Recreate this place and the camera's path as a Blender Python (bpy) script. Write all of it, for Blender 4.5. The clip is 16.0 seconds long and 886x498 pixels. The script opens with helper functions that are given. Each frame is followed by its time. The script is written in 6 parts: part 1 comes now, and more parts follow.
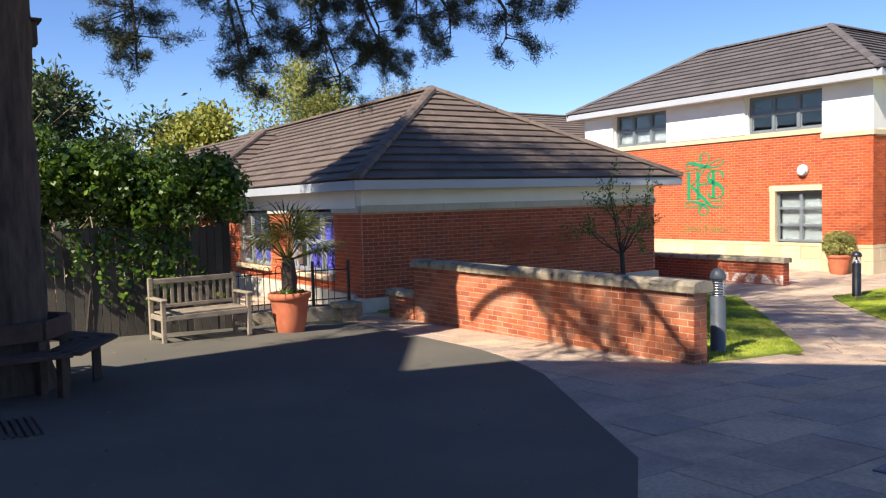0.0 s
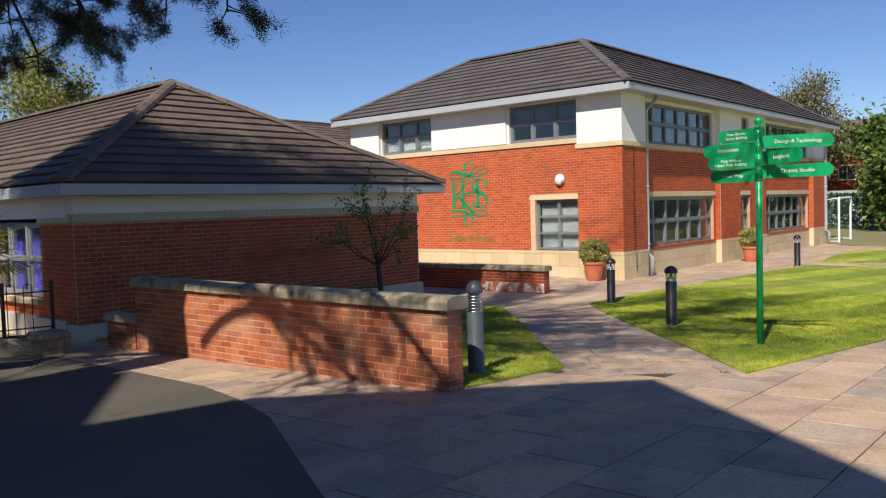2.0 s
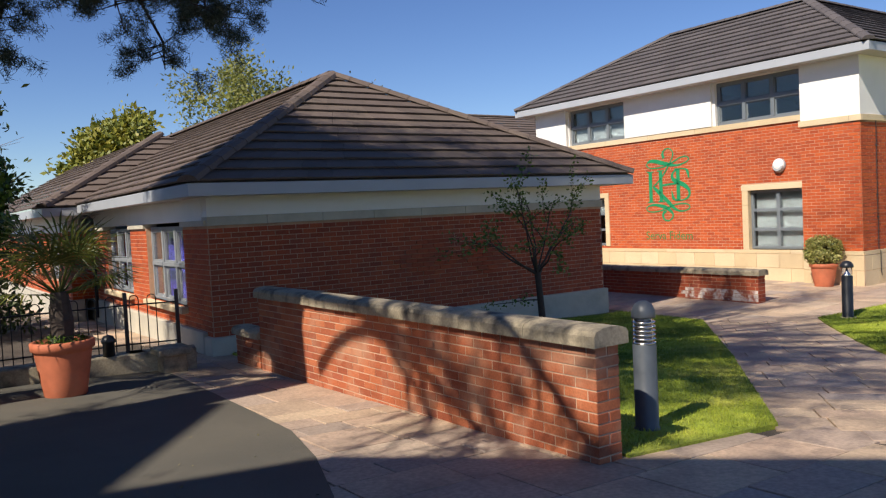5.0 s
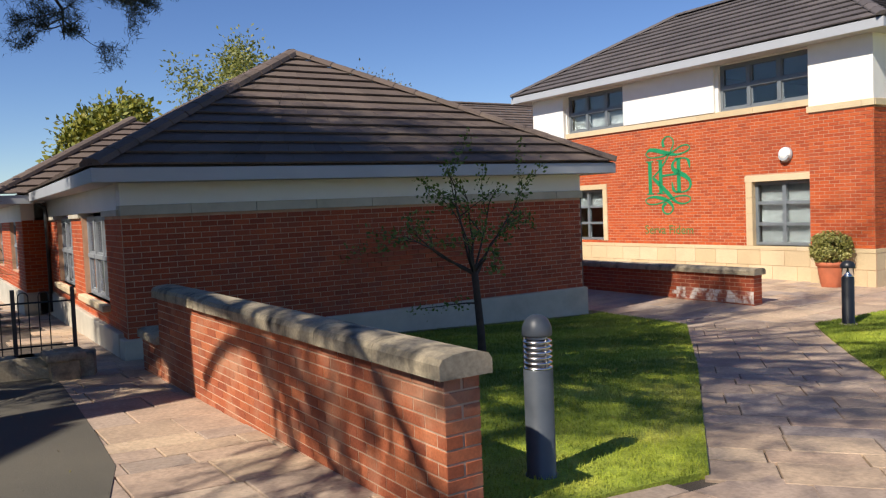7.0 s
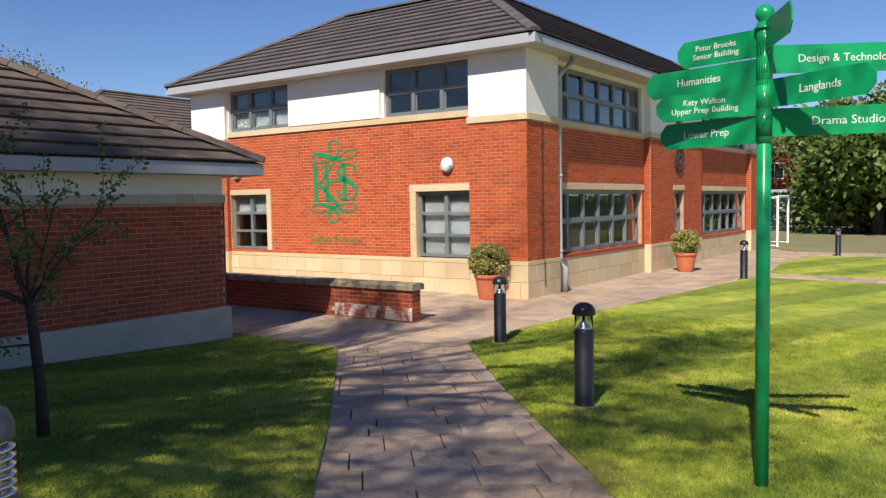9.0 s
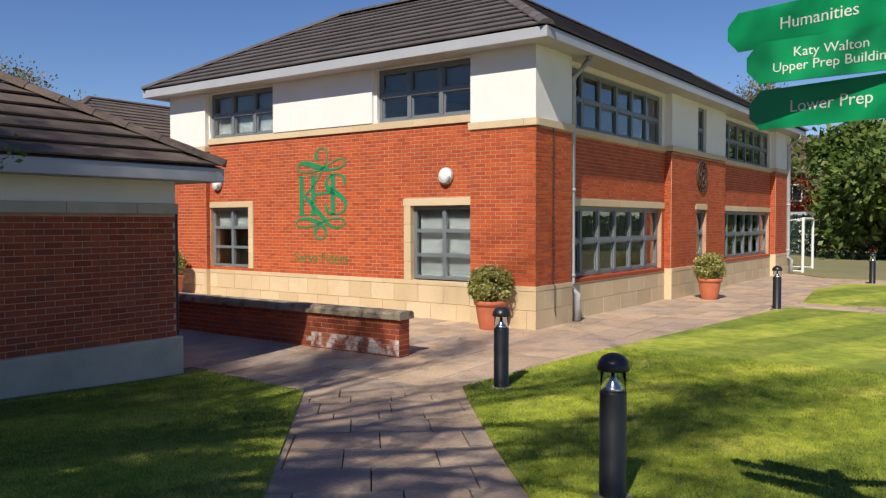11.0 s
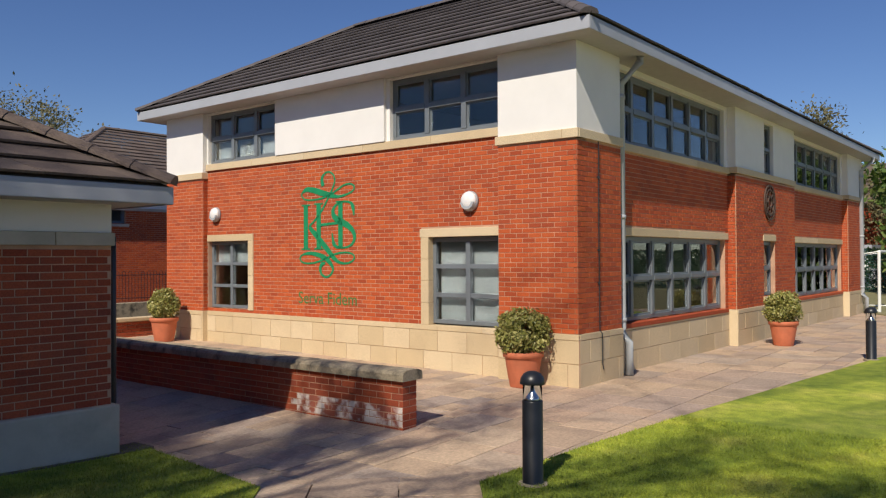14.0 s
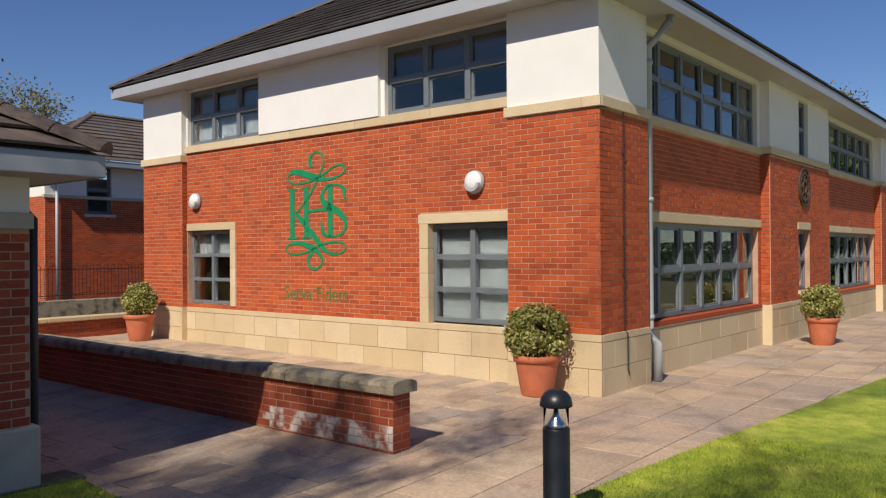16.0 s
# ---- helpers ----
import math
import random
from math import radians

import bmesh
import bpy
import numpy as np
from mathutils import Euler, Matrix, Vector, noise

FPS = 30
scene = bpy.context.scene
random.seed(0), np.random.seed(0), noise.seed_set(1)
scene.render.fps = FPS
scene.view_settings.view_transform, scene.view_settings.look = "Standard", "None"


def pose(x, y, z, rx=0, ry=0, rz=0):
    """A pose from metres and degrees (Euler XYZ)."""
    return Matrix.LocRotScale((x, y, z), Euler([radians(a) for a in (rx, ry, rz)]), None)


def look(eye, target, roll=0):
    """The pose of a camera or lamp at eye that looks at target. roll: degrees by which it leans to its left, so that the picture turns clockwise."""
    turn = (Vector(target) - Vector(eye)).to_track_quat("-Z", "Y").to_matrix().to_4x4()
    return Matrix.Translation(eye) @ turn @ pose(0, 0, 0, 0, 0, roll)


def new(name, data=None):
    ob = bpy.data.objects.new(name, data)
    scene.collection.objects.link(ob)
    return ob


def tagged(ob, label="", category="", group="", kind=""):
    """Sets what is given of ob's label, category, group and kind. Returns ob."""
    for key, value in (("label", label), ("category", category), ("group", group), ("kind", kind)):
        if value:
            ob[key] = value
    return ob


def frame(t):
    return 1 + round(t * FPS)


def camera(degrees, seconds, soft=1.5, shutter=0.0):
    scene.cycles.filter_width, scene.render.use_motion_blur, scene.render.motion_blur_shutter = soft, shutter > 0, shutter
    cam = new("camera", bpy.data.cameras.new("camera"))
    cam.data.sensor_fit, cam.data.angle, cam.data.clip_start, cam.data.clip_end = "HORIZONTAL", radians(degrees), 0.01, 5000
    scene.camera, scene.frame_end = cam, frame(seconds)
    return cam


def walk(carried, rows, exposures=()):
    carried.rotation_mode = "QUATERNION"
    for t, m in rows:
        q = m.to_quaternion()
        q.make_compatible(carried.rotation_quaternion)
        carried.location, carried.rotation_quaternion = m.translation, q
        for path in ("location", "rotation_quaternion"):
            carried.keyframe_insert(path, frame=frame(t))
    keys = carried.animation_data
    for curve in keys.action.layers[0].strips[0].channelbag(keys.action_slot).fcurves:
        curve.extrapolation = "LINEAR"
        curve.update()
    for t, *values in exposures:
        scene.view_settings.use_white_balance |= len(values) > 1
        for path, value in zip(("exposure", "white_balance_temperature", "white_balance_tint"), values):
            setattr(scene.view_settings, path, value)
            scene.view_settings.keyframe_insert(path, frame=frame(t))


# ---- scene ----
cam = camera(58.1, 16.0, soft=1.25)
PATH = [
    (0, (-1.218, 0.652, 1.39), (-0.095, 2.303, 1.275), -1.6),
    (0.5, (-0.872, 0.84, 1.364), (0.395, 2.384, 1.252), -1.9),
    (1, (-0.543, 1.053, 1.325), (0.871, 2.462, 1.202), -1.6),
    (1.5, (-0.278, 1.253, 1.334), (1.221, 2.572, 1.221), -1.4),
    (2, (0.077, 1.43, 1.306), (1.608, 2.712, 1.204), -1.7),
    (2.5, (0.335, 1.561, 1.315), (1.873, 2.836, 1.213), -2.0),
    (3, (0.618, 1.792, 1.325), (2.135, 3.093, 1.235), -2.1),
    (3.5, (0.909, 1.974, 1.291), (2.29, 3.419, 1.214), -2.2),
    (4, (1.25, 2.155, 1.308), (2.493, 3.721, 1.244), -2.5),
    (6.5, (3.314, 2.883, 1.194), (4.429, 4.539, 1.088), -2.7),
    (7, (3.703, 2.925, 1.201), (4.8, 4.594, 1.094), -2.4),
    (7.5, (4.088, 3.161, 1.209), (5.205, 4.817, 1.112), -1.2),
    (8, (4.554, 3.317, 1.183), (5.817, 4.866, 1.099), -0.8),
    (8.5, (4.992, 3.469, 1.169), (6.484, 4.798, 1.078), -0.7),
    (9, (5.438, 3.727, 1.204), (7.081, 4.862, 1.088), -0.9),
    (11.5, (7.536, 4.867, 1.134), (9.172, 6.017, 1.081), 0.0),
    (12, (7.909, 5.043, 1.127), (9.553, 6.182, 1.095), -0.3),
    (12.5, (8.346, 5.26, 1.116), (9.952, 6.452, 1.089), -0.0),
    (13, (8.668, 5.499, 1.112), (10.273, 6.693, 1.108), 0.0),
    (13.5, (9.006, 5.659, 1.113), (10.604, 6.862, 1.137), -0.3),
    (14, (9.376, 5.909, 1.11), (10.952, 7.14, 1.132), -0.3),
    (14.5, (9.734, 6.201, 1.082), (11.333, 7.402, 1.086), -0.1),
    (15, (10.077, 6.358, 1.061), (11.674, 7.561, 1.072), -0.4),
    (15.5, (10.392, 6.539, 1.047), (11.953, 7.789, 1.06), -0.7),
    (16, (10.674, 6.84, 1.04), (12.241, 8.083, 1.047), -0.4),
]
walk(cam, [(t, look(eye, target, roll)) for t, eye, target, roll in PATH],
     [(0, 0.92), (0.5, 0.6), (1.0, 0.28), (1.5, 0.14), (2.5, 0.14), (3.5, 0.18), (4.0, 0.24), (6.5, 0.3), (7.5, 0.3), (9.0, 0.2), (12.0, -0.05), (16.0, -0.17)])

# ---- light ----
SUN_DIR = Vector((0.96, 0.25, -0.94)).normalized()      # the way the sunlight travels
world = bpy.data.worlds.new("sky")
scene.world = world
world.use_nodes = True
_nt = world.node_tree
_sky = _nt.nodes.new("ShaderNodeTexSky")
_sky.sky_type = "NISHITA"
_sky.sun_disc = False
_sky.sun_elevation = math.asin(-SUN_DIR.z)
_sky.sun_rotation = math.atan2(-SUN_DIR.x, -SUN_DIR.y)
_sky.altitude = 900
_sky.air_density, _sky.dust_density, _sky.ozone_density = 1.0, 0.0, 4.5
_sat = _nt.nodes.new("ShaderNodeHueSaturation")
_sat.inputs["Hue"].default_value, _sat.inputs["Saturation"].default_value = 0.512, 1.12
_nt.links.new(_sky.outputs["Color"], _sat.inputs["Color"])
_nt.links.new(_sat.outputs["Color"], _nt.nodes["Background"].inputs["Color"])
_nt.nodes["Background"].inputs["Strength"].default_value = 0.094
sun = new("sun", bpy.data.lights.new("sun", "SUN"))
sun.data.energy, sun.data.angle, sun.data.color = 5.3, radians(0.55), (1.0, 0.905, 0.78)
sun.matrix_world = look((0, 0, 40), Vector((0, 0, 40)) + SUN_DIR)


# ---- materials ----
def nodes_of(name, rough=0.8, metal=0.0):
    m = bpy.data.materials.new(name)
    m.use_nodes = True
    nt = m.node_tree
    b = nt.nodes["Principled BSDF"]
    b.inputs["Roughness"].default_value, b.inputs["Metallic"].default_value = rough, metal
    return m, nt, b


def noise_node(nt, scale, detail=4.0, rough=0.6, coord="Object", stretch=None):
    tc = nt.nodes.new("ShaderNodeTexCoord")
    n = nt.nodes.new("ShaderNodeTexNoise")
    n.inputs["Scale"].default_value, n.inputs["Detail"].default_value, n.inputs["Roughness"].default_value = scale, detail, rough
    src = tc.outputs[coord]
    if stretch:
        mp = nt.nodes.new("ShaderNodeMapping")
        mp.inputs["Scale"].default_value = stretch
        nt.links.new(src, mp.inputs["Vector"])
        src = mp.outputs["Vector"]
    nt.links.new(src, n.inputs["Vector"])
    return n.outputs["Fac"]


def geo_noise(nt, scale, detail=4.0, stretch=None):
    g = nt.nodes.new("ShaderNodeNewGeometry")
    n = nt.nodes.new("ShaderNodeTexNoise")
    n.inputs["Scale"].default_value, n.inputs["Detail"].default_value = scale, detail
    src = g.outputs["Position"]
    if stretch:
        mp = nt.nodes.new("ShaderNodeMapping")
        mp.inputs["Scale"].default_value = stretch
        nt.links.new(src, mp.inputs["Vector"])
        src = mp.outputs["Vector"]
    nt.links.new(src, n.inputs["Vector"])
    return n.outputs["Fac"]


def ramp(nt, fac, stops):
    r = nt.nodes.new("ShaderNodeValToRGB")
    el = r.color_ramp.elements
    while len(el) < len(stops):
        el.new(0.5)
    for e, (p, c) in zip(el, stops):
        e.position, e.color = p, (*c, 1)
    nt.links.new(fac, r.inputs["Fac"])
    return r.outputs["Color"]


def mix(nt, a, b, fac, mode="MIX"):
    m = nt.nodes.new("ShaderNodeMix")
    m.data_type, m.blend_type = "RGBA", mode
    for sock, v in ((m.inputs[0], fac), (m.inputs[6], a), (m.inputs[7], b)):
        if isinstance(v, (int, float)):
            sock.default_value = v
        elif isinstance(v, tuple):
            sock.default_value = (*v, 1)
        else:
            nt.links.new(v, sock)
    return m.outputs[2]


def piece_random(nt):
    """A random number a piece, whether it is an object or an island of a joined mesh."""
    g, o, a = nt.nodes.new("ShaderNodeNewGeometry"), nt.nodes.new("ShaderNodeObjectInfo"), nt.nodes.new("ShaderNodeMath")
    f = nt.nodes.new("ShaderNodeMath")
    f.operation = "FRACT"
    nt.links.new(g.outputs["Random Per Island"], a.inputs[0])
    nt.links.new(o.outputs["Random"], a.inputs[1])
    nt.links.new(a.outputs[0], f.inputs[0])
    return f.outputs[0]


def bump(nt, bsdf, height, strength=0.3, dist=0.01):
    b = nt.nodes.new("ShaderNodeBump")
    b.inputs["Strength"].default_value, b.inputs["Distance"].default_value = strength, dist
    nt.links.new(height, b.inputs["Height"])
    nt.links.new(b.outputs["Normal"], bsdf.inputs["Normal"])


def mat_pieces(name, stops, rough=0.85, grain=60, stain=2.0, stain_col=(0.1, 0.09, 0.08), stain_amt=0.35, bstr=0.35, bdist=0.004):
    m, nt, b = nodes_of(name, rough)
    c = ramp(nt, piece_random(nt), stops)
    g = geo_noise(nt, grain, 3)
    c = mix(nt, c, ramp(nt, g, [(0.3, (0.55, 0.55, 0.55)), (0.7, (1.2, 1.2, 1.2))]), 0.5, "MULTIPLY")
    s = geo_noise(nt, stain, 5)
    sm = ramp(nt, s, [(0.48, (0, 0, 0)), (0.72, (stain_amt,) * 3)])
    c = mix(nt, c, stain_col, sm)
    nt.links.new(c, b.inputs["Base Color"])
    bump(nt, b, g, bstr, bdist)
    return m


def mat_plain(name, col, rough=0.6, metal=0.0, vary=0.18, scale=6.0, grain=90.0, bstr=0.12, stretch=None, dirt=None):
    m, nt, b = nodes_of(name, rough, metal)
    n = noise_node(nt, scale, 5, 0.6, "Object", stretch)
    lo, hi = tuple(v * (1 - vary) for v in col), tuple(min(1, v * (1 + vary)) for v in col)
    c = ramp(nt, n, [(0.3, lo), (0.7, hi)])
    if dirt:
        d = noise_node(nt, 1.7, 6, 0.7)
        c = mix(nt, c, dirt, ramp(nt, d, [(0.5, (0, 0, 0)), (0.75, (0.5, 0.5, 0.5))]))
    nt.links.new(c, b.inputs["Base Color"])
    bump(nt, b, noise_node(nt, grain, 3), bstr, 0.003)
    return m


BRICK_STOPS = [(0.0, (0.37, 0.060, 0.015)), (0.35, (0.48, 0.082, 0.018)), (0.7, (0.55, 0.106, 0.022)), (1.0, (0.42, 0.078, 0.024))]
M_BRICK = mat_pieces("red_brick", BRICK_STOPS, 0.85, 70, 1.1, (0.24, 0.055, 0.03), 0.3)
M_BRICK_DARK = mat_pieces("stained_dark_red_brick", [(0.0, (0.29, 0.052, 0.020)), (0.4, (0.39, 0.074, 0.026)), (0.75, (0.45, 0.094, 0.034)), (1.0, (0.32, 0.066, 0.03))],
                          0.88, 60, 2.2, (0.17, 0.06, 0.042), 0.5, 0.35, 0.004)
M_BRICK_WALL = mat_pieces("limed_garden_brick", [(0.0, (0.30, 0.075, 0.032)), (0.4, (0.42, 0.115, 0.045)), (0.75, (0.50, 0.155, 0.062)), (1.0, (0.36, 0.095, 0.045))], 0.9, 60, 2.6, (0.50, 0.34, 0.22), 0.5, 0.3, 0.003)
M_COVER = mat_plain("worn_blue_grey_iron", (0.20, 0.235, 0.26), 0.6, vary=0.25, scale=14)
M_MORTAR_PALE = mat_plain("pale_lime_mortar", (0.52, 0.36, 0.245), 0.95, vary=0.2, scale=3, grain=120, bstr=0.4)
M_MORTAR = mat_plain("mortar", (0.50, 0.30, 0.195), 0.95, vary=0.2, scale=3, grain=120, bstr=0.4)
M_STONE = mat_pieces("cream_reconstituted_stone", [(0.0, (0.60, 0.47, 0.28)), (0.5, (0.66, 0.52, 0.32)), (1.0, (0.70, 0.57, 0.37))], 0.85, 90, 1.5, (0.42, 0.32, 0.2), 0.3, 0.2, 0.002)
M_COPING = mat_pieces("lichened_coping_stone", [(0.0, (0.36, 0.30, 0.20)), (0.5, (0.44, 0.37, 0.255)), (1.0, (0.31, 0.265, 0.185))], 0.92, 45, 5.5, (0.05, 0.046, 0.038), 0.95, 0.5, 0.005)
M_PLASTER = mat_plain("grey_rendered_plinth", (0.50, 0.46, 0.37), 0.9, vary=0.12, scale=2, grain=60, dirt=(0.3, 0.28, 0.22))
M_WHITE = mat_plain("white_render", (0.80, 0.79, 0.75), 0.85, vary=0.04, scale=1.2, grain=150, bstr=0.25)
M_FASCIA = mat_plain("pale_grey_fascia", (0.38, 0.40, 0.43), 0.45, vary=0.06, scale=1.5, grain=40, bstr=0.05)
M_SOFFIT = mat_plain("soffit_board", (0.42, 0.42, 0.42), 0.7, vary=0.06)
M_FRAME = mat_plain("grey_painted_window_frame", (0.15, 0.172, 0.19), 0.4, vary=0.08, bstr=0.05)
M_FRAME_PALE = mat_plain("weathered_pale_window_frame", (0.23, 0.245, 0.26), 0.5, vary=0.12, bstr=0.08)
M_PIPE = mat_plain("grey_plastic_downpipe", (0.40, 0.43, 0.45), 0.4, vary=0.06, bstr=0.03)
M_PIPE_BLACK = mat_plain("black_plastic_pipe", (0.03, 0.032, 0.035), 0.4, vary=0.1)
M_BLACK = mat_plain("black_painted_metal", (0.014, 0.016, 0.02), 0.38, vary=0.2, bstr=0.05)
M_GREYMETAL = mat_plain("grey_painted_metal", (0.075, 0.088, 0.105), 0.42, vary=0.12, bstr=0.05, dirt=(0.14, 0.15, 0.15))
M_STEEL = mat_plain("brushed_steel", (0.62, 0.62, 0.62), 0.25, 1.0, vary=0.05, bstr=0.03)
M_GREEN = mat_plain("green_sign_enamel", (0.004, 0.33, 0.11), 0.3, vary=0.06, scale=3, bstr=0.02)
M_EMBLEM = mat_plain("green_wall_lettering", (0.01, 0.25, 0.10), 0.55, vary=0.12)
M_OLIVE = mat_plain("faded_green_lettering", (0.06, 0.18, 0.05), 0.6, vary=0.15)
M_LETTER = mat_plain("white_sign_lettering", (0.82, 0.84, 0.8), 0.5, vary=0.03)
M_TERRACOTTA = mat_plain("terracotta", (0.52, 0.15, 0.07), 0.75, vary=0.14, scale=5, grain=70, bstr=0.2, dirt=(0.42, 0.2, 0.13))
M_SOIL = mat_plain("potting_soil", (0.03, 0.022, 0.015), 1.0, vary=0.4, scale=30, bstr=1.0)
M_WOOD = mat_plain("weathered_teak", (0.30, 0.245, 0.18), 0.8, vary=0.25, scale=8, grain=60, bstr=0.4, stretch=(1, 6, 6))
M_WOOD_DARK = mat_plain("dark_stained_wood", (0.075, 0.045, 0.032), 0.75, vary=0.3, scale=8, grain=50, bstr=0.4)
M_PLANK = mat_pieces("weathered_fence_plank", [(0.0, (0.045, 0.042, 0.036)), (0.5, (0.075, 0.066, 0.055)), (1.0, (0.11, 0.095, 0.075))], 0.9, 40, 3, (0.03, 0.04, 0.02), 0.4, 0.6, 0.006)
M_BLIND = mat_plain("pale_roller_blind", (0.17, 0.195, 0.205), 0.85, vary=0.03)
M_BLUE = mat_plain("blue_curtain", (0.03, 0.025, 0.26), 0.9, vary=0.25, stretch=(8, 8, 0.5))
M_ROOM = mat_plain("interior_paint", (0.17, 0.165, 0.155), 0.9, vary=0.1)
M_ROOM_FLOOR = mat_plain("interior_floor", (0.10, 0.09, 0.08), 0.6, vary=0.1)
M_LAMPGLASS = mat_plain("opal_lamp_glass", (0.82, 0.82, 0.80), 0.3, vary=0.02, bstr=0.0)
M_TILE = mat_pieces("concrete_roof_tile", [(0.0, (0.088, 0.076, 0.077)), (0.5, (0.105, 0.092, 0.092)), (1.0, (0.122, 0.105, 0.103))], 0.8, 50, 1.3, (0.068, 0.058, 0.056), 0.4, 0.35, 0.004)
M_TILE_OLD = mat_pieces("weathered_roof_tile", [(0.0, (0.115, 0.085, 0.07)), (0.5, (0.14, 0.103, 0.085)), (1.0, (0.16, 0.12, 0.095))], 0.85, 50, 1.6, (0.085, 0.068, 0.05), 0.5, 0.4, 0.005)
M_LICHEN = mat_plain("ochre_lichen", (0.26, 0.19, 0.04), 0.95, vary=0.4, scale=20, bstr=0.6)


def mat_ground(name, stops, scale, grain, rough=0.95, bstr=0.5, bdist=0.01, speck=None):
    m, nt, b = nodes_of(name, rough)
    c = ramp(nt, geo_noise(nt, scale, 6), stops)
    g = geo_noise(nt, grain, 3)
    c = mix(nt, c, ramp(nt, g, [(0.3, (0.5,) * 3), (0.72, (1.35,) * 3)]), 0.6, "MULTIPLY")
    if speck:
        sp = geo_noise(nt, 17, 2)
        c = mix(nt, c, speck, ramp(nt, sp, [(0.74, (0, 0, 0)), (0.78, (0.7,) * 3)]))
    nt.links.new(c, b.inputs["Base Color"])
    bump(nt, b, g, bstr, bdist)
    return m


M_ASPHALT = mat_ground("asphalt", [(0.3, (0.092, 0.086, 0.069)), (0.5, (0.115, 0.105, 0.082)), (0.72, (0.146, 0.130, 0.098))], 0.7, 160, 0.92, 0.6, 0.006)
M_BED = mat_ground("paving_joint_sand", [(0.3, (0.065, 0.052, 0.04)), (0.7, (0.115, 0.09, 0.068))], 2.0, 90)
M_EARTH = mat_ground("far_grass_ground", [(0.3, (0.05, 0.075, 0.02)), (0.7, (0.085, 0.11, 0.035))], 0.2, 8)
M_COURT = mat_ground("sandy_sports_court", [(0.3, (0.20, 0.19, 0.085)), (0.7, (0.25, 0.23, 0.11))], 0.4, 40)
M_GRAVEL = mat_ground("gravel_strip", [(0.3, (0.12, 0.10, 0.075)), (0.7, (0.24, 0.20, 0.15))], 9, 60, 0.95, 1.0, 0.02)
M_SLAB = mat_pieces("sandstone_paving_slab", [(0.0, (0.38, 0.30, 0.24)), (0.2, (0.49, 0.36, 0.25)), (0.4, (0.57, 0.42, 0.28)), (0.55, (0.44, 0.34, 0.27)), (0.7, (0.52, 0.37, 0.26)), (0.85, (0.61, 0.46, 0.31)), (1.0, (0.39, 0.32, 0.275))],
                    0.8, 30, 2.2, (0.21, 0.16, 0.125), 0.55, 0.4, 0.006)


def mat_lawn(name):
    m, nt, b = nodes_of(name, 0.9)
    c = ramp(nt, geo_noise(nt, 1.1, 6), [(0.3, (0.20, 0.28, 0.026)), (0.55, (0.31, 0.38, 0.04)), (0.78, (0.50, 0.49, 0.11))])
    g = nt.nodes.new("ShaderNodeNewGeometry")
    sep = nt.nodes.new("ShaderNodeSeparateXYZ")
    nt.links.new(g.outputs["Position"], sep.inputs[0])
    w = nt.nodes.new("ShaderNodeMath")
    w.operation = "MULTIPLY_ADD"                         # mowing stripes, about 1.1 m wide
    nt.links.new(sep.outputs["X"], w.inputs[0])
    w.inputs[1].default_value = 0.35
    nt.links.new(sep.outputs["Y"], w.inputs[2])
    s = nt.nodes.new("ShaderNodeMath")
    s.operation = "SINE"
    k = nt.nodes.new("ShaderNodeMath")
    k.operation = "MULTIPLY"
    k.inputs[1].default_value = 2.9
    nt.links.new(w.outputs[0], k.inputs[0])
    nt.links.new(k.outputs[0], s.inputs[0])
    h = nt.nodes.new("ShaderNodeMath")
    h.operation = "MULTIPLY_ADD"
    h.inputs[1].default_value, h.inputs[2].default_value = 0.5, 0.5
    nt.links.new(s.outputs[0], h.inputs[0])
    stripe = ramp(nt, h.outputs[0], [(0.35, (0.70, 0.74, 0.66)), (0.65, (1.28, 1.20, 1.15))])
    c = mix(nt, c, stripe, 0.8, "MULTIPLY")
    c = mix(nt, c, ramp(nt, geo_noise(nt, 5.5, 4), [(0.32, (0.6, 0.68, 0.6)), (0.68, (1.3, 1.22, 1.2))]), 0.7, "MULTIPLY")
    gr = geo_noise(nt, 55, 3)
    c = mix(nt, c, ramp(nt, gr, [(0.3, (0.45,) * 3), (0.7, (1.3,) * 3)]), 0.6, "MULTIPLY")
    nt.links.new(c, b.inputs["Base Color"])
    bump(nt, b, gr, 0.8, 0.02)
    return m


M_LAWN = mat_lawn("mown_grass")


def mat_leaf(name, stops, trans=0.25, rough=0.55):
    m, nt, b = nodes_of(name, rough)
    c = ramp(nt, piece_random(nt), stops)
    nt.links.new(c, b.inputs["Base Color"])
    t = nt.nodes.new("ShaderNodeBsdfTranslucent")
    nt.links.new(c, t.inputs["Color"])
    mx = nt.nodes.new("ShaderNodeMixShader")
    mx.inputs[0].default_value = trans
    nt.links.new(b.outputs[0], mx.inputs[1])
    nt.links.new(t.outputs[0], mx.inputs[2])
    nt.links.new(mx.outputs[0], nt.nodes["Material Output"].inputs["Surface"])
    return m


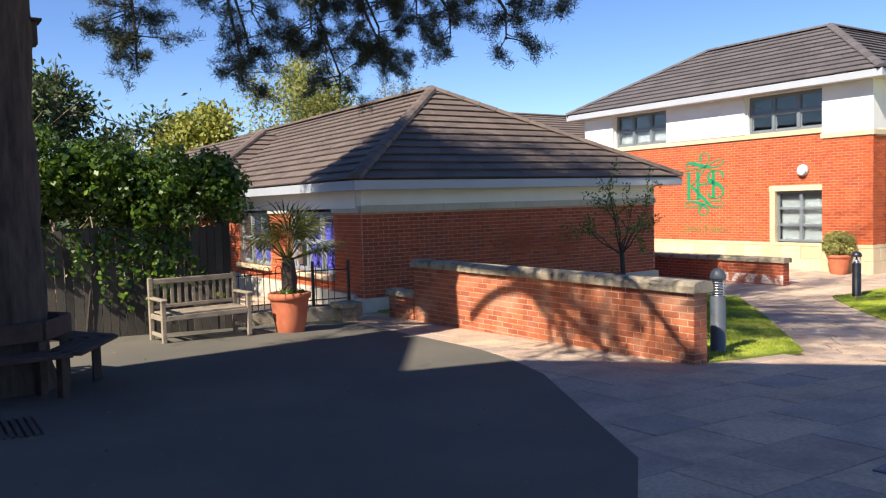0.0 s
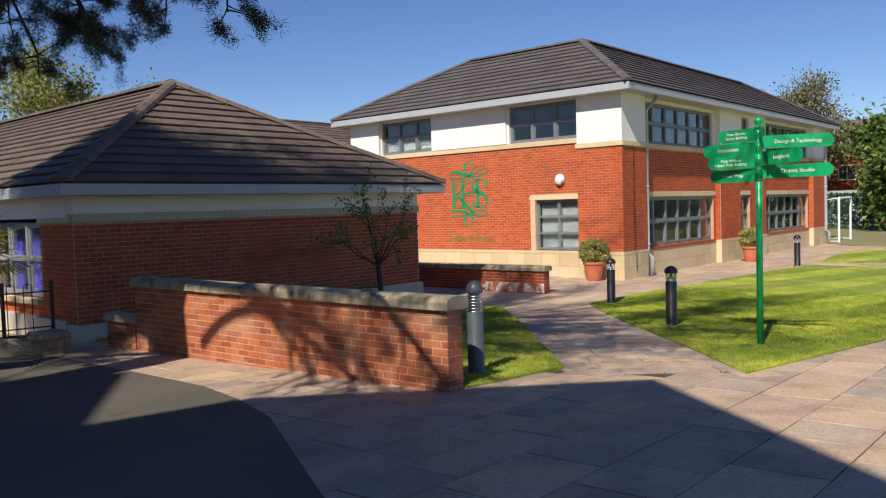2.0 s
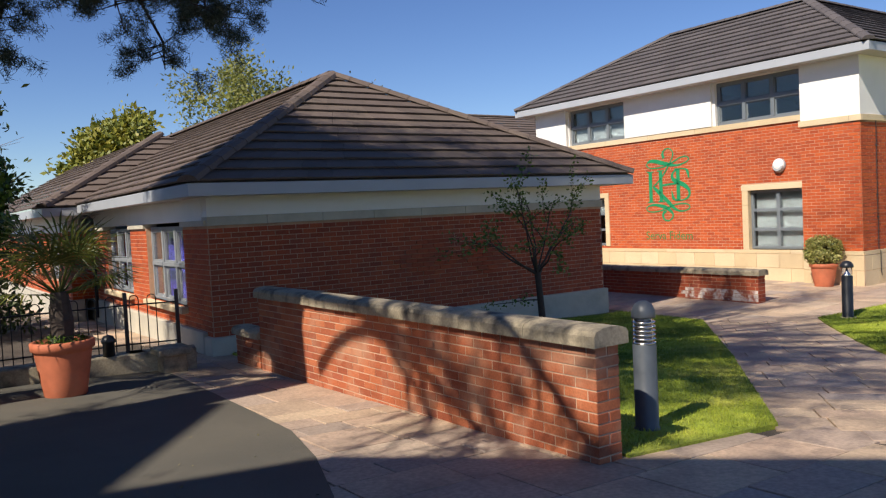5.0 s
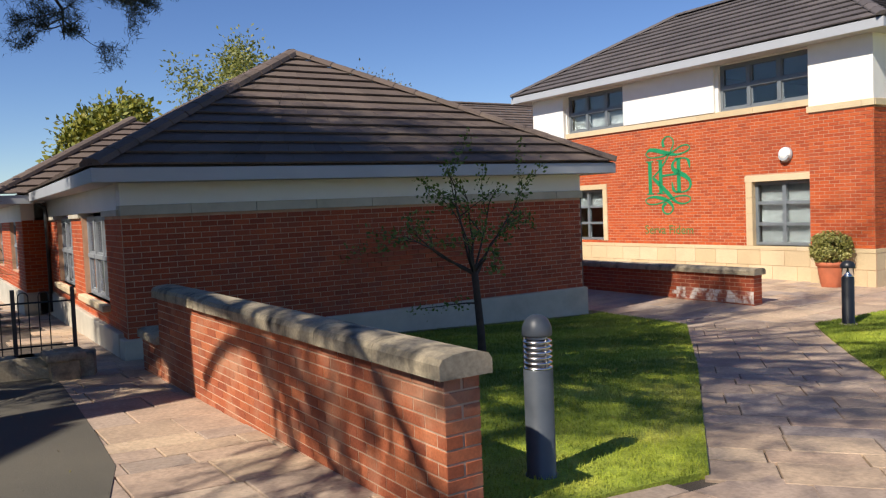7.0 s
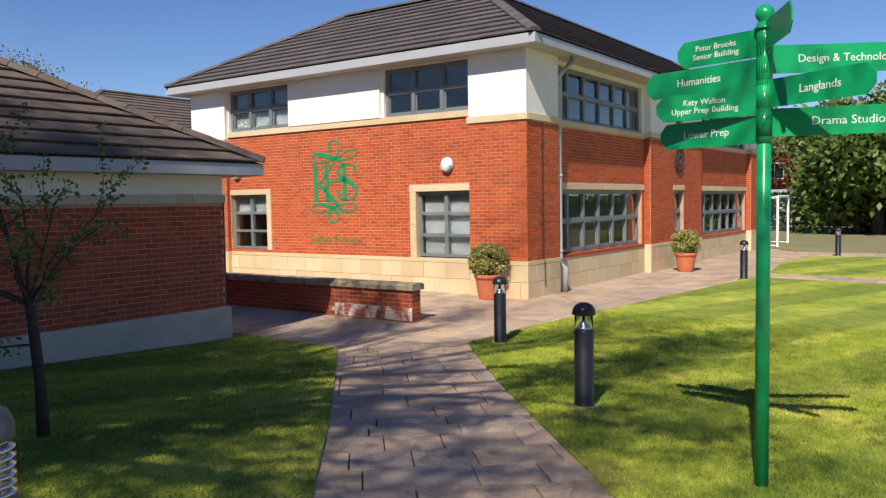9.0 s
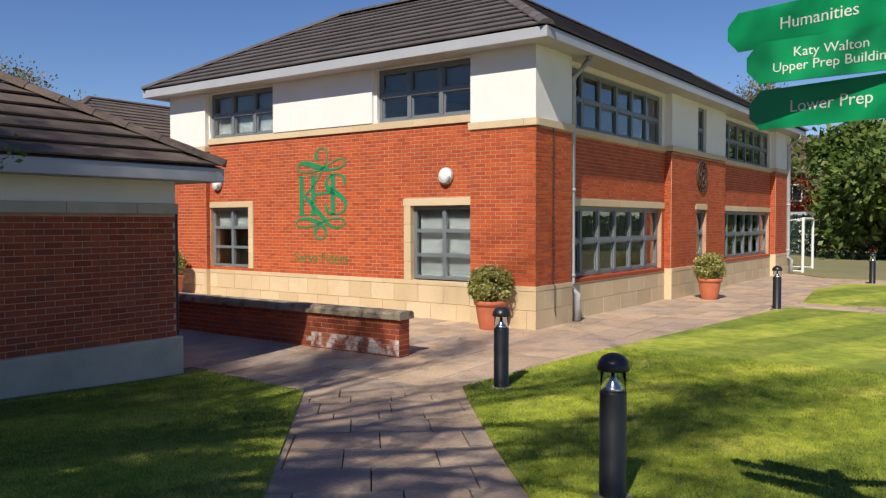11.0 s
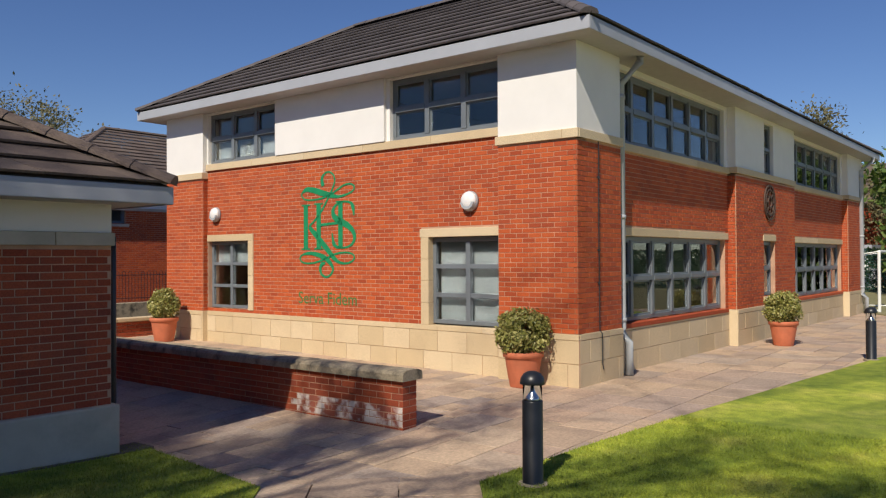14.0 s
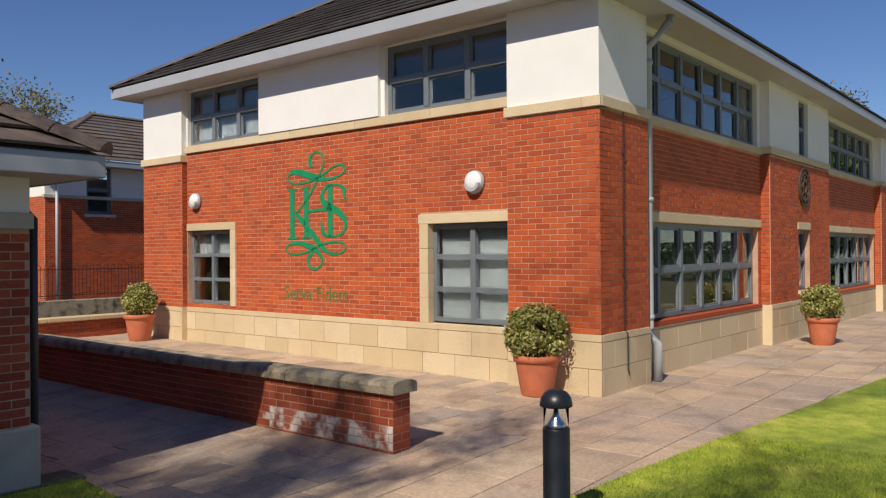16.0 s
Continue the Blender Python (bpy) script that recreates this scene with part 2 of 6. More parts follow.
M_IVY = mat_leaf("ivy_leaf", [(0.0, (0.035, 0.075, 0.010)), (0.6, (0.08, 0.15, 0.018)), (1.0, (0.17, 0.25, 0.03))], 0.28, 0.36)
M_NEEDLE = mat_leaf("pine_needle", [(0.0, (0.022, 0.038, 0.022)), (0.6, (0.04, 0.06, 0.035)), (1.0, (0.075, 0.085, 0.05))], 0.1)
M_SPRING = mat_leaf("spring_yellow_leaf", [(0.0, (0.17, 0.19, 0.04)), (0.6, (0.26, 0.27, 0.06)), (1.0, (0.33, 0.31, 0.09))], 0.35)
M_GOLDCON = mat_leaf("golden_conifer_leaf", [(0.0, (0.12, 0.15, 0.02)), (0.6, (0.24, 0.24, 0.03)), (1.0, (0.34, 0.30, 0.04))], 0.2)
M_DARKCON = mat_leaf("dark_conifer_leaf", [(0.0, (0.02, 0.04, 0.012)), (0.6, (0.05, 0.085, 0.02)), (1.0, (0.10, 0.13, 0.035))], 0.15)
M_CHESTNUT = mat_leaf("fresh_green_leaf", [(0.0, (0.055, 0.11, 0.015)), (0.6, (0.11, 0.18, 0.03)), (1.0, (0.21, 0.26, 0.07))], 0.3)
M_BUSH = mat_leaf("variegated_shrub_leaf", [(0.0, (0.15, 0.17, 0.035)), (0.5, (0.30, 0.30, 0.075)), (1.0, (0.52, 0.48, 0.18))], 0.2, 0.45)
M_PALM = mat_leaf("palm_leaf", [(0.0, (0.06, 0.085, 0.015)), (0.6, (0.13, 0.15, 0.025)), (1.0, (0.24, 0.22, 0.045))], 0.35, 0.45)
M_FAR = mat_leaf("hazy_twig_leaf", [(0.0, (0.14, 0.13, 0.06)), (0.6, (0.20, 0.18, 0.08)), (1.0, (0.27, 0.23, 0.11))], 0.3)
M_BARK = mat_plain("rough_bark", (0.085, 0.062, 0.048), 0.95, vary=0.45, scale=5, grain=14, bstr=1.0, stretch=(3, 3, 0.5))
M_TWIG = mat_plain("pale_bare_twig", (0.30, 0.20, 0.15), 0.9, vary=0.2)
M_THIN = mat_plain("smooth_dark_bark", (0.06, 0.045, 0.035), 0.9, vary=0.3, scale=10)


def mat_glass(name, rough=0.0):
    m, nt, b = nodes_of(name, rough)
    b.inputs["Base Color"].default_value = (0.92, 0.96, 0.96, 1)
    b.inputs["Transmission Weight"].default_value, b.inputs["IOR"].default_value = 1.0, 1.5
    return m


M_GLASS = mat_glass("window_glass")
M_LENS = mat_glass("clear_lamp_lens")
M_LENS.node_tree.nodes["Principled BSDF"].inputs["IOR"].default_value = 1.06


# ---- building helpers ----
def ground_z(x, y):
    """Height of the ground: it falls gently to the terrace round the large building."""
    x, y = min(max(x, -20), 40), min(max(y, -20), 30)
    slope = -0.10 - 0.036 * x - 0.022 * y
    terrace = -0.79 + 0.013 * min(max(y - 12, 0), 11)
    k = min(max((x - 13) / 4, 0), 1)
    k = k * k * (3 - 2 * k)
    return slope * (1 - k) + terrace * k


def thing(name, label, category, x=0, y=0, z=0, rz=0, group="", kind=""):
    ob = tagged(new(name), label, category, group, kind)
    ob.matrix_basis = pose(x, y, z, 0, 0, rz)
    return ob


def link(name, me, mat, parent=None, label="", smooth=False):
    me.materials.append(mat)
    if smooth:
        me.shade_smooth()
    ob = new(name, me)
    if parent is not None:
        ob.parent = parent
    if label:
        ob["label"] = label
    return ob


def part(name, bm, mat, parent=None, label="", smooth=False):
    me = bpy.data.meshes.new(name)
    bm.normal_update()
    bm.to_mesh(me)
    bm.free()
    return link(name, me, mat, parent, label, smooth)


def raw(name, verts, faces, mat, parent=None, label="", smooth=False):
    me = bpy.data.meshes.new(name)
    me.from_pydata(verts, [], faces)
    me.update()
    return link(name, me, mat, parent, label, smooth)


def add_box(bm, x0, x1, y0, y1, z0, z1, bevel=0.0):
    r = bmesh.ops.create_cube(bm, size=1.0, matrix=Matrix.Translation(((x0 + x1) / 2, (y0 + y1) / 2, (z0 + z1) / 2)) @ Matrix.Diagonal((x1 - x0, y1 - y0, z1 - z0, 1)))
    if bevel:
        es = list({e for v in r["verts"] for e in v.link_edges})
        bmesh.ops.bevel(bm, geom=es, offset=bevel, segments=2, affect="EDGES", profile=0.5)
    return bm


def box(x0, x1, y0, y1, z0, z1, bevel=0.0):
    return add_box(bmesh.new(), x0, x1, y0, y1, z0, z1, bevel)


def lathe(profile, n=24, bm=None, cx=0, cy=0, cap=True):
    """A turned shape from (radius, height) pairs."""
    bm = bm or bmesh.new()
    rings = [[bm.verts.new((cx + r * math.cos(2 * math.pi * i / n), cy + r * math.sin(2 * math.pi * i / n), z)) for i in range(n)] for r, z in profile]
    for a, b in zip(rings, rings[1:]):
        for i in range(n):
            bm.faces.new((a[i], a[(i + 1) % n], b[(i + 1) % n], b[i]))
    if cap:
        bm.faces.new(rings[0][::-1])
        bm.faces.new(rings[-1])
    return bm


def tube(points, radii, n=8, bm=None):
    """A tapered round bar along a line of points."""
    bm = bm or bmesh.new()
    pts = [Vector(p) for p in points]
    rings = []
    for i, p in enumerate(pts):
        d = (pts[min(i + 1, len(pts) - 1)] - pts[max(i - 1, 0)]).normalized()
        a = d.cross(Vector((0, 0, 1)) if abs(d.z) < 0.95 else Vector((1, 0, 0))).normalized()
        b = d.cross(a)
        r = radii[i] if isinstance(radii, (list, tuple)) else radii
        rings.append([bm.verts.new(p + r * (math.cos(2 * math.pi * k / n) * a + math.sin(2 * math.pi * k / n) * b)) for k in range(n)])
    for r0, r1 in zip(rings, rings[1:]):
        for k in range(n):
            bm.faces.new((r0[k], r0[(k + 1) % n], r1[(k + 1) % n], r1[k]))
    bm.faces.new(rings[0][::-1])
    bm.faces.new(rings[-1])
    return bm


def cells(u0, u1, z0, z1, holes):
    """The rectangles left of a wall when its openings are cut out."""
    us = sorted({u0, u1, *[min(max(h[k], u0), u1) for h in holes for k in (0, 1)]})
    zs = sorted({z0, z1, *[min(max(h[k], z0), z1) for h in holes for k in (2, 3)]})
    out = []
    for a, b in zip(us, us[1:]):
        run = None
        for c, d in zip(zs, zs[1:]):
            mu, mz = (a + b) / 2, (c + d) / 2
            if any(h[0] < mu < h[1] and h[2] < mz < h[3] for h in holes):
                if run:
                    out.append((a, b, *run))
                run = None
            else:
                run = (run[0], d) if run else (c, d)
        if run:
            out.append((a, b, *run))
    return out


def bricks_of(u0, u1, z0, z1, holes=(), course=0.075, length=0.215, joint=0.010, step=0.5):
    """Bricks in stretcher bond: (start, end, bottom, top), cut where an opening lies."""
    out = []
    n = int(round((z1 - z0) / course))
    for i in range(n):
        zb, zt = z0 + i * course + joint / 2, z0 + (i + 1) * course - joint / 2
        mz = (zb + zt) / 2
        spans = [(u0, u1)]
        for h in holes:
            if h[2] < mz < h[3]:
                spans = [s for a, b in spans for s in ((a, min(b, h[0])), (max(a, h[1]), b)) if s[1] - s[0] > 0.03]
        off = (i % 2) * (length + joint) * step
        for a, b in spans:
            k = math.floor((a - u0 - off) / (length + joint))
            while True:
                s = u0 + off + k * (length + joint) + joint / 2
                e = s + length
                k += 1
                if s >= b - 0.01:
                    break
                s, e = max(s, a + joint / 2 if s < a else s), min(e, b - (joint / 2 if e > b else 0))
                if e - s > 0.03:
                    out.append((s, e, zb, zt))
    return out


BRICK_MESH = {}


def brick_mesh(length, height, depth, mat):
    key = (round(length, 3), round(height, 3), mat.name)
    if key not in BRICK_MESH:
        bm = bmesh.new()
        c = 0.0025
        l, h = length / 2, height / 2
        back = [bm.verts.new((x, depth, z)) for x, z in ((-l, -h), (l, -h), (l, h), (-l, h))]
        mid = [bm.verts.new((x, c, z)) for x, z in ((-l, -h), (l, -h), (l, h), (-l, h))]
        front = [bm.verts.new((x, 0, z)) for x, z in ((-l + c, -h + c), (l - c, -h + c), (l - c, h - c), (-l + c, h - c))]
        bm.faces.new(front)
        for a, b in ((mid, front), (back, mid)):
            for i in range(4):
                bm.faces.new((a[i], a[(i + 1) % 4], b[(i + 1) % 4], b[i]))
        bm.normal_update()
        me = bpy.data.meshes.new("brick")
        bm.to_mesh(me)
        bm.free()
        me.materials.append(mat)
        BRICK_MESH[key] = me
    return BRICK_MESH[key]


def lay_bricks(parent, bricks, m, mat, singles=0, depth=0.012, name="brickwork"):
    """Bricks on a wall face: m maps (u, out of the wall, z), with the outside at negative y. The first ones are pieces of their own."""
    rng = random.Random(len(bricks))
    verts, faces, made = [], [], 0
    for s, e, zb, zt in bricks:
        ln = e - s
        if made < singles and (abs(ln - 0.215) < 0.002 or abs(ln - 0.1025) < 0.006):
            ob = new("brick", brick_mesh(0.215 if ln > 0.15 else 0.1025, zt - zb, depth, mat))
            ob.parent = parent
            ob.matrix_basis = m @ pose((s + e) / 2, -depth + rng.uniform(-0.0015, 0.0015), (zb + zt) / 2)
            made += 1
            continue
        d = -depth + rng.uniform(-0.0015, 0.0015)
        c = 0.003
        k = len(verts)
        for u, y, z in ((s, 0, zb), (e, 0, zb), (e, 0, zt), (s, 0, zt), (s + c, d, zb + c), (e - c, d, zb + c), (e - c, d, zt - c), (s + c, d, zt - c)):
            verts.append(m @ Vector((u, y, z)))
        faces += [(k + 4, k + 5, k + 6, k + 7), (k, k + 1, k + 5, k + 4), (k + 1, k + 2, k + 6, k + 5), (k + 2, k + 3, k + 7, k + 6), (k + 3, k, k + 4, k + 7)]
    if faces:
        tagged(raw(name, verts, faces, mat, parent), kind="stuff")


def poly_sheet(name, poly, mat, dz, parent=None, step=1.0, label=""):
    """A flat-lying sheet that follows the ground within an outline."""
    bm = bmesh.new()
    bm.faces.new([bm.verts.new((x, y, 0)) for x, y in poly])
    for ax in (0, 1):
        lo, hi = min(p[ax] for p in poly), max(p[ax] for p in poly)
        k = math.ceil(lo / step) * step
        while k < hi:
            no = (1, 0, 0) if ax == 0 else (0, 1, 0)
            bmesh.ops.bisect_plane(bm, geom=bm.verts[:] + bm.edges[:] + bm.faces[:], plane_co=(k, k, 0), plane_no=no)
            k += step
    bmesh.ops.triangulate(bm, faces=bm.faces[:])
    for v in bm.verts:
        v.co.z = ground_z(v.co.x, v.co.y) + dz
    rim = [e for e in bm.edges if e.is_boundary]
    low = [v for v in bmesh.ops.extrude_edge_only(bm, edges=rim)["geom"] if isinstance(v, bmesh.types.BMVert)]
    for v in low:
        v.co.z -= 0.06
    bm.normal_update()
    for f in bm.faces:
        if f.normal.z < -0.3:
            f.normal_flip()
    return part(name, bm, mat, parent, label)


def inside(x, y, poly):
    c = False
    for (x0, y0), (x1, y1) in zip(poly, poly[1:] + poly[:1]):
        if (y0 > y) != (y1 > y) and x < (x1 - x0) * (y - y0) / (y1 - y0) + x0:
            c = not c
    return c


def leaves(name, centres, normals, sizes, mat, parent, label="", aspect=0.5, seed=1):
    """Many single leaves: a pointed four-sided blade each."""
    rng = np.random.default_rng(seed)
    c = np.asarray(centres, float)
    n = len(c)
    a = rng.normal(size=(n, 3))
    if normals is not None:
        nn = np.asarray(normals, float) + 0.55 * rng.normal(size=(n, 3))
        nn /= np.linalg.norm(nn, axis=1)[:, None] + 1e-9
        a -= (a * nn).sum(1)[:, None] * nn
    a /= np.linalg.norm(a, axis=1)[:, None] + 1e-9
    b = np.cross(nn, a) if normals is not None else np.cross(a, rng.normal(size=(n, 3)))
    b /= np.linalg.norm(b, axis=1)[:, None] + 1e-9
    s = np.asarray(sizes, float).reshape(-1, 1) * rng.uniform(0.6, 1.3, (n, 1))
    lift = np.cross(a, b) * s * 0.12
    v = np.stack([c - a * s, c + b * s * aspect + lift, c + a * s, c - b * s * aspect + lift], 1).reshape(-1, 3)
    me = bpy.data.meshes.new(name)
    me.vertices.add(4 * n)
    me.vertices.foreach_set("co", v.ravel())
    me.loops.add(4 * n)
    me.loops.foreach_set("vertex_index", np.arange(4 * n))
    me.polygons.add(n)
    me.polygons.foreach_set("loop_start", np.arange(0, 4 * n, 4))
    me.update(calc_edges=True)
    me.validate()
    return link(name, me, mat, parent, label)


def blob_points(rng, centre, radii, n, shell=0.55):
    d = rng.normal(size=(n, 3))
    d /= np.linalg.norm(d, axis=1)[:, None]
    r = rng.uniform(shell, 1.0, (n, 1)) ** 0.6
    return np.asarray(centre) + d * r * np.asarray(radii), d


def text_part(name, body, size, m, mat, parent, spread=0.0015):
    cu = bpy.data.curves.new(name, "FONT")
    cu.body, cu.size, cu.align_x, cu.align_y, cu.extrude = body, size, "CENTER", "CENTER", spread
    cu.resolution_u = 3
    cu.materials.append(mat)
    ob = new(name, cu)
    ob.parent = parent
    ob.matrix_basis = m
    return ob


# ---- ground ----
ASPHALT = [(-14, -9), (-3.2, -1.1), (1.98, 3.56), (2.63, 4.14), (3.25, 5.22), (4.18, 6.81), (4.5, 7.7), (4.72, 8.6), (4.78, 9.6), (4.9, 12.3), (4.9, 13.2), (-1.0, 13.2), (-14, 13.2)]
LAWN_1 = [(6.12, 6.22), (7.66, 6.08), (10.7, 8.62), (13.75, 11.3), (14.1, 13.75), (6.12, 13.75)]
LAWN_2 = [(8.29, 4.28), (25.3, 1.4), (26.1, 8.62), (19.3, 9.42), (14.95, 9.88), (12.84, 8.16), (9.98, 5.67)]
LAWN_3 = [(27.4, 8.55), (27.2, 1.2), (36.2, 1.2), (34.2, 8.6), (31.4, 9.0)]

bm = bmesh.new()
N = 64
cs = [(-16 + 58 * i / N) for i in range(N + 1)]
far = [-900, -160, -60, -30]
xs = far + cs + [56, 80, 180, 900]
ys = [-900, -160, -60, -30] + [(-14 + 48 * i / N) for i in range(N + 1)] + [48, 80, 180, 900]
grid = [[bm.verts.new((x, y, ground_z(x, y) - 0.022)) for y in ys] for x in xs]
for i in range(len(xs) - 1):
    for j in range(len(ys) - 1):
        bm.faces.new((grid[i][j], grid[i + 1][j], grid[i + 1][j + 1], grid[i][j + 1]))
far_mats = part("ground", bm, M_BED)
tagged(far_mats, "sandy bedding ground under the paving, green far off", "ground", kind="structure")
far_mats.data.materials.append(M_EARTH)
for p in far_mats.data.polygons:
    if p.center.x > 36 or p.center.x < -16 or p.center.y < -14 or p.center.y > 34:
        p.material_index = 1

tagged(poly_sheet("road", ASPHALT, M_ASPHALT, 0.006), "worn dark grey asphalt yard with scattered debris", "asphalt", kind="structure")
for k, (poly, lab) in enumerate(((LAWN_1, "shaded mown lawn beside the single-storey building"), (LAWN_2, "striped mown lawn in bright sun"), (LAWN_3, "far mown lawn beyond a narrow path"))):
    tagged(poly_sheet("ground_lawn", poly, M_LAWN, 0.022, step=0.5), lab, "lawn", kind="structure")
tagged(poly_sheet("ground_court", [(36.6, -14), (36.6, 9.6), (40, 12.0), (40, 40), (75, 40), (75, -14)], M_COURT, 0.03, step=4.0), "sandy yellow-green sports court", "court", kind="structure")
tagged(poly_sheet("ground_gravel", [(6.15, 13.45), (14.1, 13.45), (14.1, 13.82), (6.15, 13.82)], M_GRAVEL, 0.034, step=0.5), "narrow gravel strip along the plinth", "gravel", kind="structure")


# ---- windows ----
def window(parent, m, u0, u1, z0, z1, cols, rows, mat, reveal=0.10, bar=0.06, sash=False, name="window", blind=0.0, blind_mat=None, skip=()):
    """A framed window in an opening; m maps (u, inwards, z). sash: the upper half stands proud of the lower one."""
    w = new(name)
    w.parent = parent
    w.matrix_basis = m
    y = reveal
    fr = bmesh.new()
    add_box(fr, u0, u1, y, y + 0.07, z1 - bar, z1, 0.006)
    add_box(fr, u0, u1, y, y + 0.07, z0, z0 + bar, 0.006)
    add_box(fr, u0, u0 + bar, y, y + 0.07, z0 + bar, z1 - bar, 0.006)
    add_box(fr, u1 - bar, u1, y, y + 0.07, z0 + bar, z1 - bar, 0.006)
    part("frame", fr, mat, w)
    cw, rh = (u1 - u0) / cols, (z1 - z0) / rows
    for i in range(1, cols):
        part("mullion", box(u0 + i * cw - bar * 0.65, u0 + i * cw + bar * 0.65, y - 0.012, y + 0.075, z0 + bar, z1 - bar, 0.006), mat, w)
    for i in range(cols):
        a, b = u0 + i * cw + bar * (1 if i == 0 else 0.65), u0 + (i + 1) * cw - bar * (1 if i == cols - 1 else 0.65)
        for j in range(1, rows):
            z = z0 + j * rh
            part("rail", box(a, b, y - (0.02 if sash else 0.004), y + 0.06, z - bar * 0.55, z + bar * 0.55, 0.005), mat, w)
        if sash:                                          # slim inner rims of the sliding lights
            sb = bmesh.new()
            s = 0.032
            for (c, d, yy) in ((z0 + bar, z0 + rh - bar * 0.55, y + 0.03), (z0 + rh + bar * 0.55, z1 - bar, y + 0.012)):
                add_box(sb, a, a + s, yy, yy + 0.035, c, d)
                add_box(sb, b - s, b, yy, yy + 0.035, c, d)
                add_box(sb, a + s, b - s, yy, yy + 0.035, c, c + s)
                add_box(sb, a + s, b - s, yy, yy + 0.035, d - s, d)
            part("sash", sb, mat, w)
        for j in range(rows):
            c, d = z0 + j * rh + bar * 0.5, z0 + (j + 1) * rh - bar * 0.5
            g = part("pane", box(a, b, y + 0.036 + 0.008 * j, y + 0.042 + 0.008 * j, c, d), M_GLASS, w)
            g.visible_shadow = False
    if blind > 0:
        part("blind", box(u0 + bar, u1 - bar, y + 0.14, y + 0.15, z1 - (z1 - z0) * blind, z1 - 0.02), blind_mat or M_BLIND, w)
    return w


def wall_face(parent, m, u0, u1, z0, z1, holes, brick, singles=0, thick=0.28, name="wall", label="", mortar=None, order=None):
    bm = bmesh.new()
    for a, b, c, d in cells(u0, u1, z0, z1, holes):
        add_box(bm, a, b, 0.0, thick, c, d)
    w = part(name, bm, mortar or M_MORTAR, parent, label)
    w.matrix_basis = m
    bs = bricks_of(u0, u1, z0, z1, holes)
    if order:
        bs.sort(key=order)
    lay_bricks(w, bs, Matrix(), brick, singles, 0.005)
    return w


def blocks(parent, m, u0, u1, z0, z1, mat, size=0.62, rows=2, cap=0.09, proud=0.03, joint=0.008):
    """A plinth of large cut stones, each a piece of its own, with a capping course."""
    w = part("plinth", box(u0 + 0.002, u1 - 0.002, -proud + 0.012, 0.26, z0 - 0.25, z1 - 0.02), M_MORTAR, parent)
    w.matrix_basis = m
    h = (z1 - cap - z0) / rows
    for r in range(-1, rows):
        u = u0 - (size * 0.5 if r % 2 else 0)
        while u < u1:
            a, b = max(u, u0), min(u + size, u1)
            if b - a > 0.03:
                part("stone", box(a + joint / 2, b - joint / 2, -proud, 0.1, z0 + r * h + joint / 2, z0 + (r + 1) * h - joint / 2, 0.004), mat, w)
            u += size
    u = u0
    while u < u1 - 0.01:
        b = min(u + size * 1.5, u1)
        part("stone", box(u + 0.002, b - 0.002, -proud - 0.004, 0.1, z1 - cap + joint / 2, z1, 0.004), mat, w)
        u = b
    return w


def slope_tiles(parent, a, b, c, d, mat, course=0.33, tile=0.42, lift=0.062, name="tile_course", singles=True):
    """A roof slope from the eaves a-b to the ridge c-d (c above a), laid in overlapping courses of tiles."""
    a, b, c, d = (Vector(p) for p in (a, b, c, d))
    e = (b - a).normalized()
    up = (c - a) - e * (c - a).dot(e)
    n = e.cross(up).normalized()
    if n.z < 0:
        n = -n
    k = max(2, round(up.length / course))
    rng = random.Random(k)
    for i in range(k):
        t0, t1 = i / k, min((i + 1.18) / k, 1.0)
        l0, r0, l1, r1 = a.lerp(c, t0), b.lerp(d, t0), a.lerp(c, t1), b.lerp(d, t1)
        w = (r0 - l0).length
        m = max(1, round(w / tile))
        vs, fs = [], []
        off = 0.5 * (i % 2) / m
        cuts = [0.0] + [min(max((j + 0.0) / m + off, 0), 1) for j in range(0 if off else 1, m)] + [1.0]
        for p, q in zip(cuts, cuts[1:]):
            if q - p < 1e-4:
                continue
            g = 0.0025 / max(w, 0.5)
            p, q = p + g, q - g
            j0 = lift + rng.uniform(-0.003, 0.003)
            li, ri = a.lerp(c, t0 + 0.3 / k), b.lerp(d, t0 + 0.3 / k)
            v = [l0.lerp(r0, p) + n * j0, l0.lerp(r0, q) + n * j0, l1.lerp(r1, q) + n * 0.012, l1.lerp(r1, p) + n * 0.012,
                 l0.lerp(r0, p) + n * (j0 - 0.026), l0.lerp(r0, q) + n * (j0 - 0.026), li.lerp(ri, q) + n * 0.004, li.lerp(ri, p) + n * 0.004]
            o = len(vs)
            vs += v
            fs += [(o, o + 1, o + 2, o + 3), (o + 4, o + 5, o + 1, o), (o + 7, o + 6, o + 5, o + 4), (o + 4, o, o + 3, o + 7), (o + 5, o + 6, o + 2, o + 1)]
        raw(name, vs, fs, mat, parent)


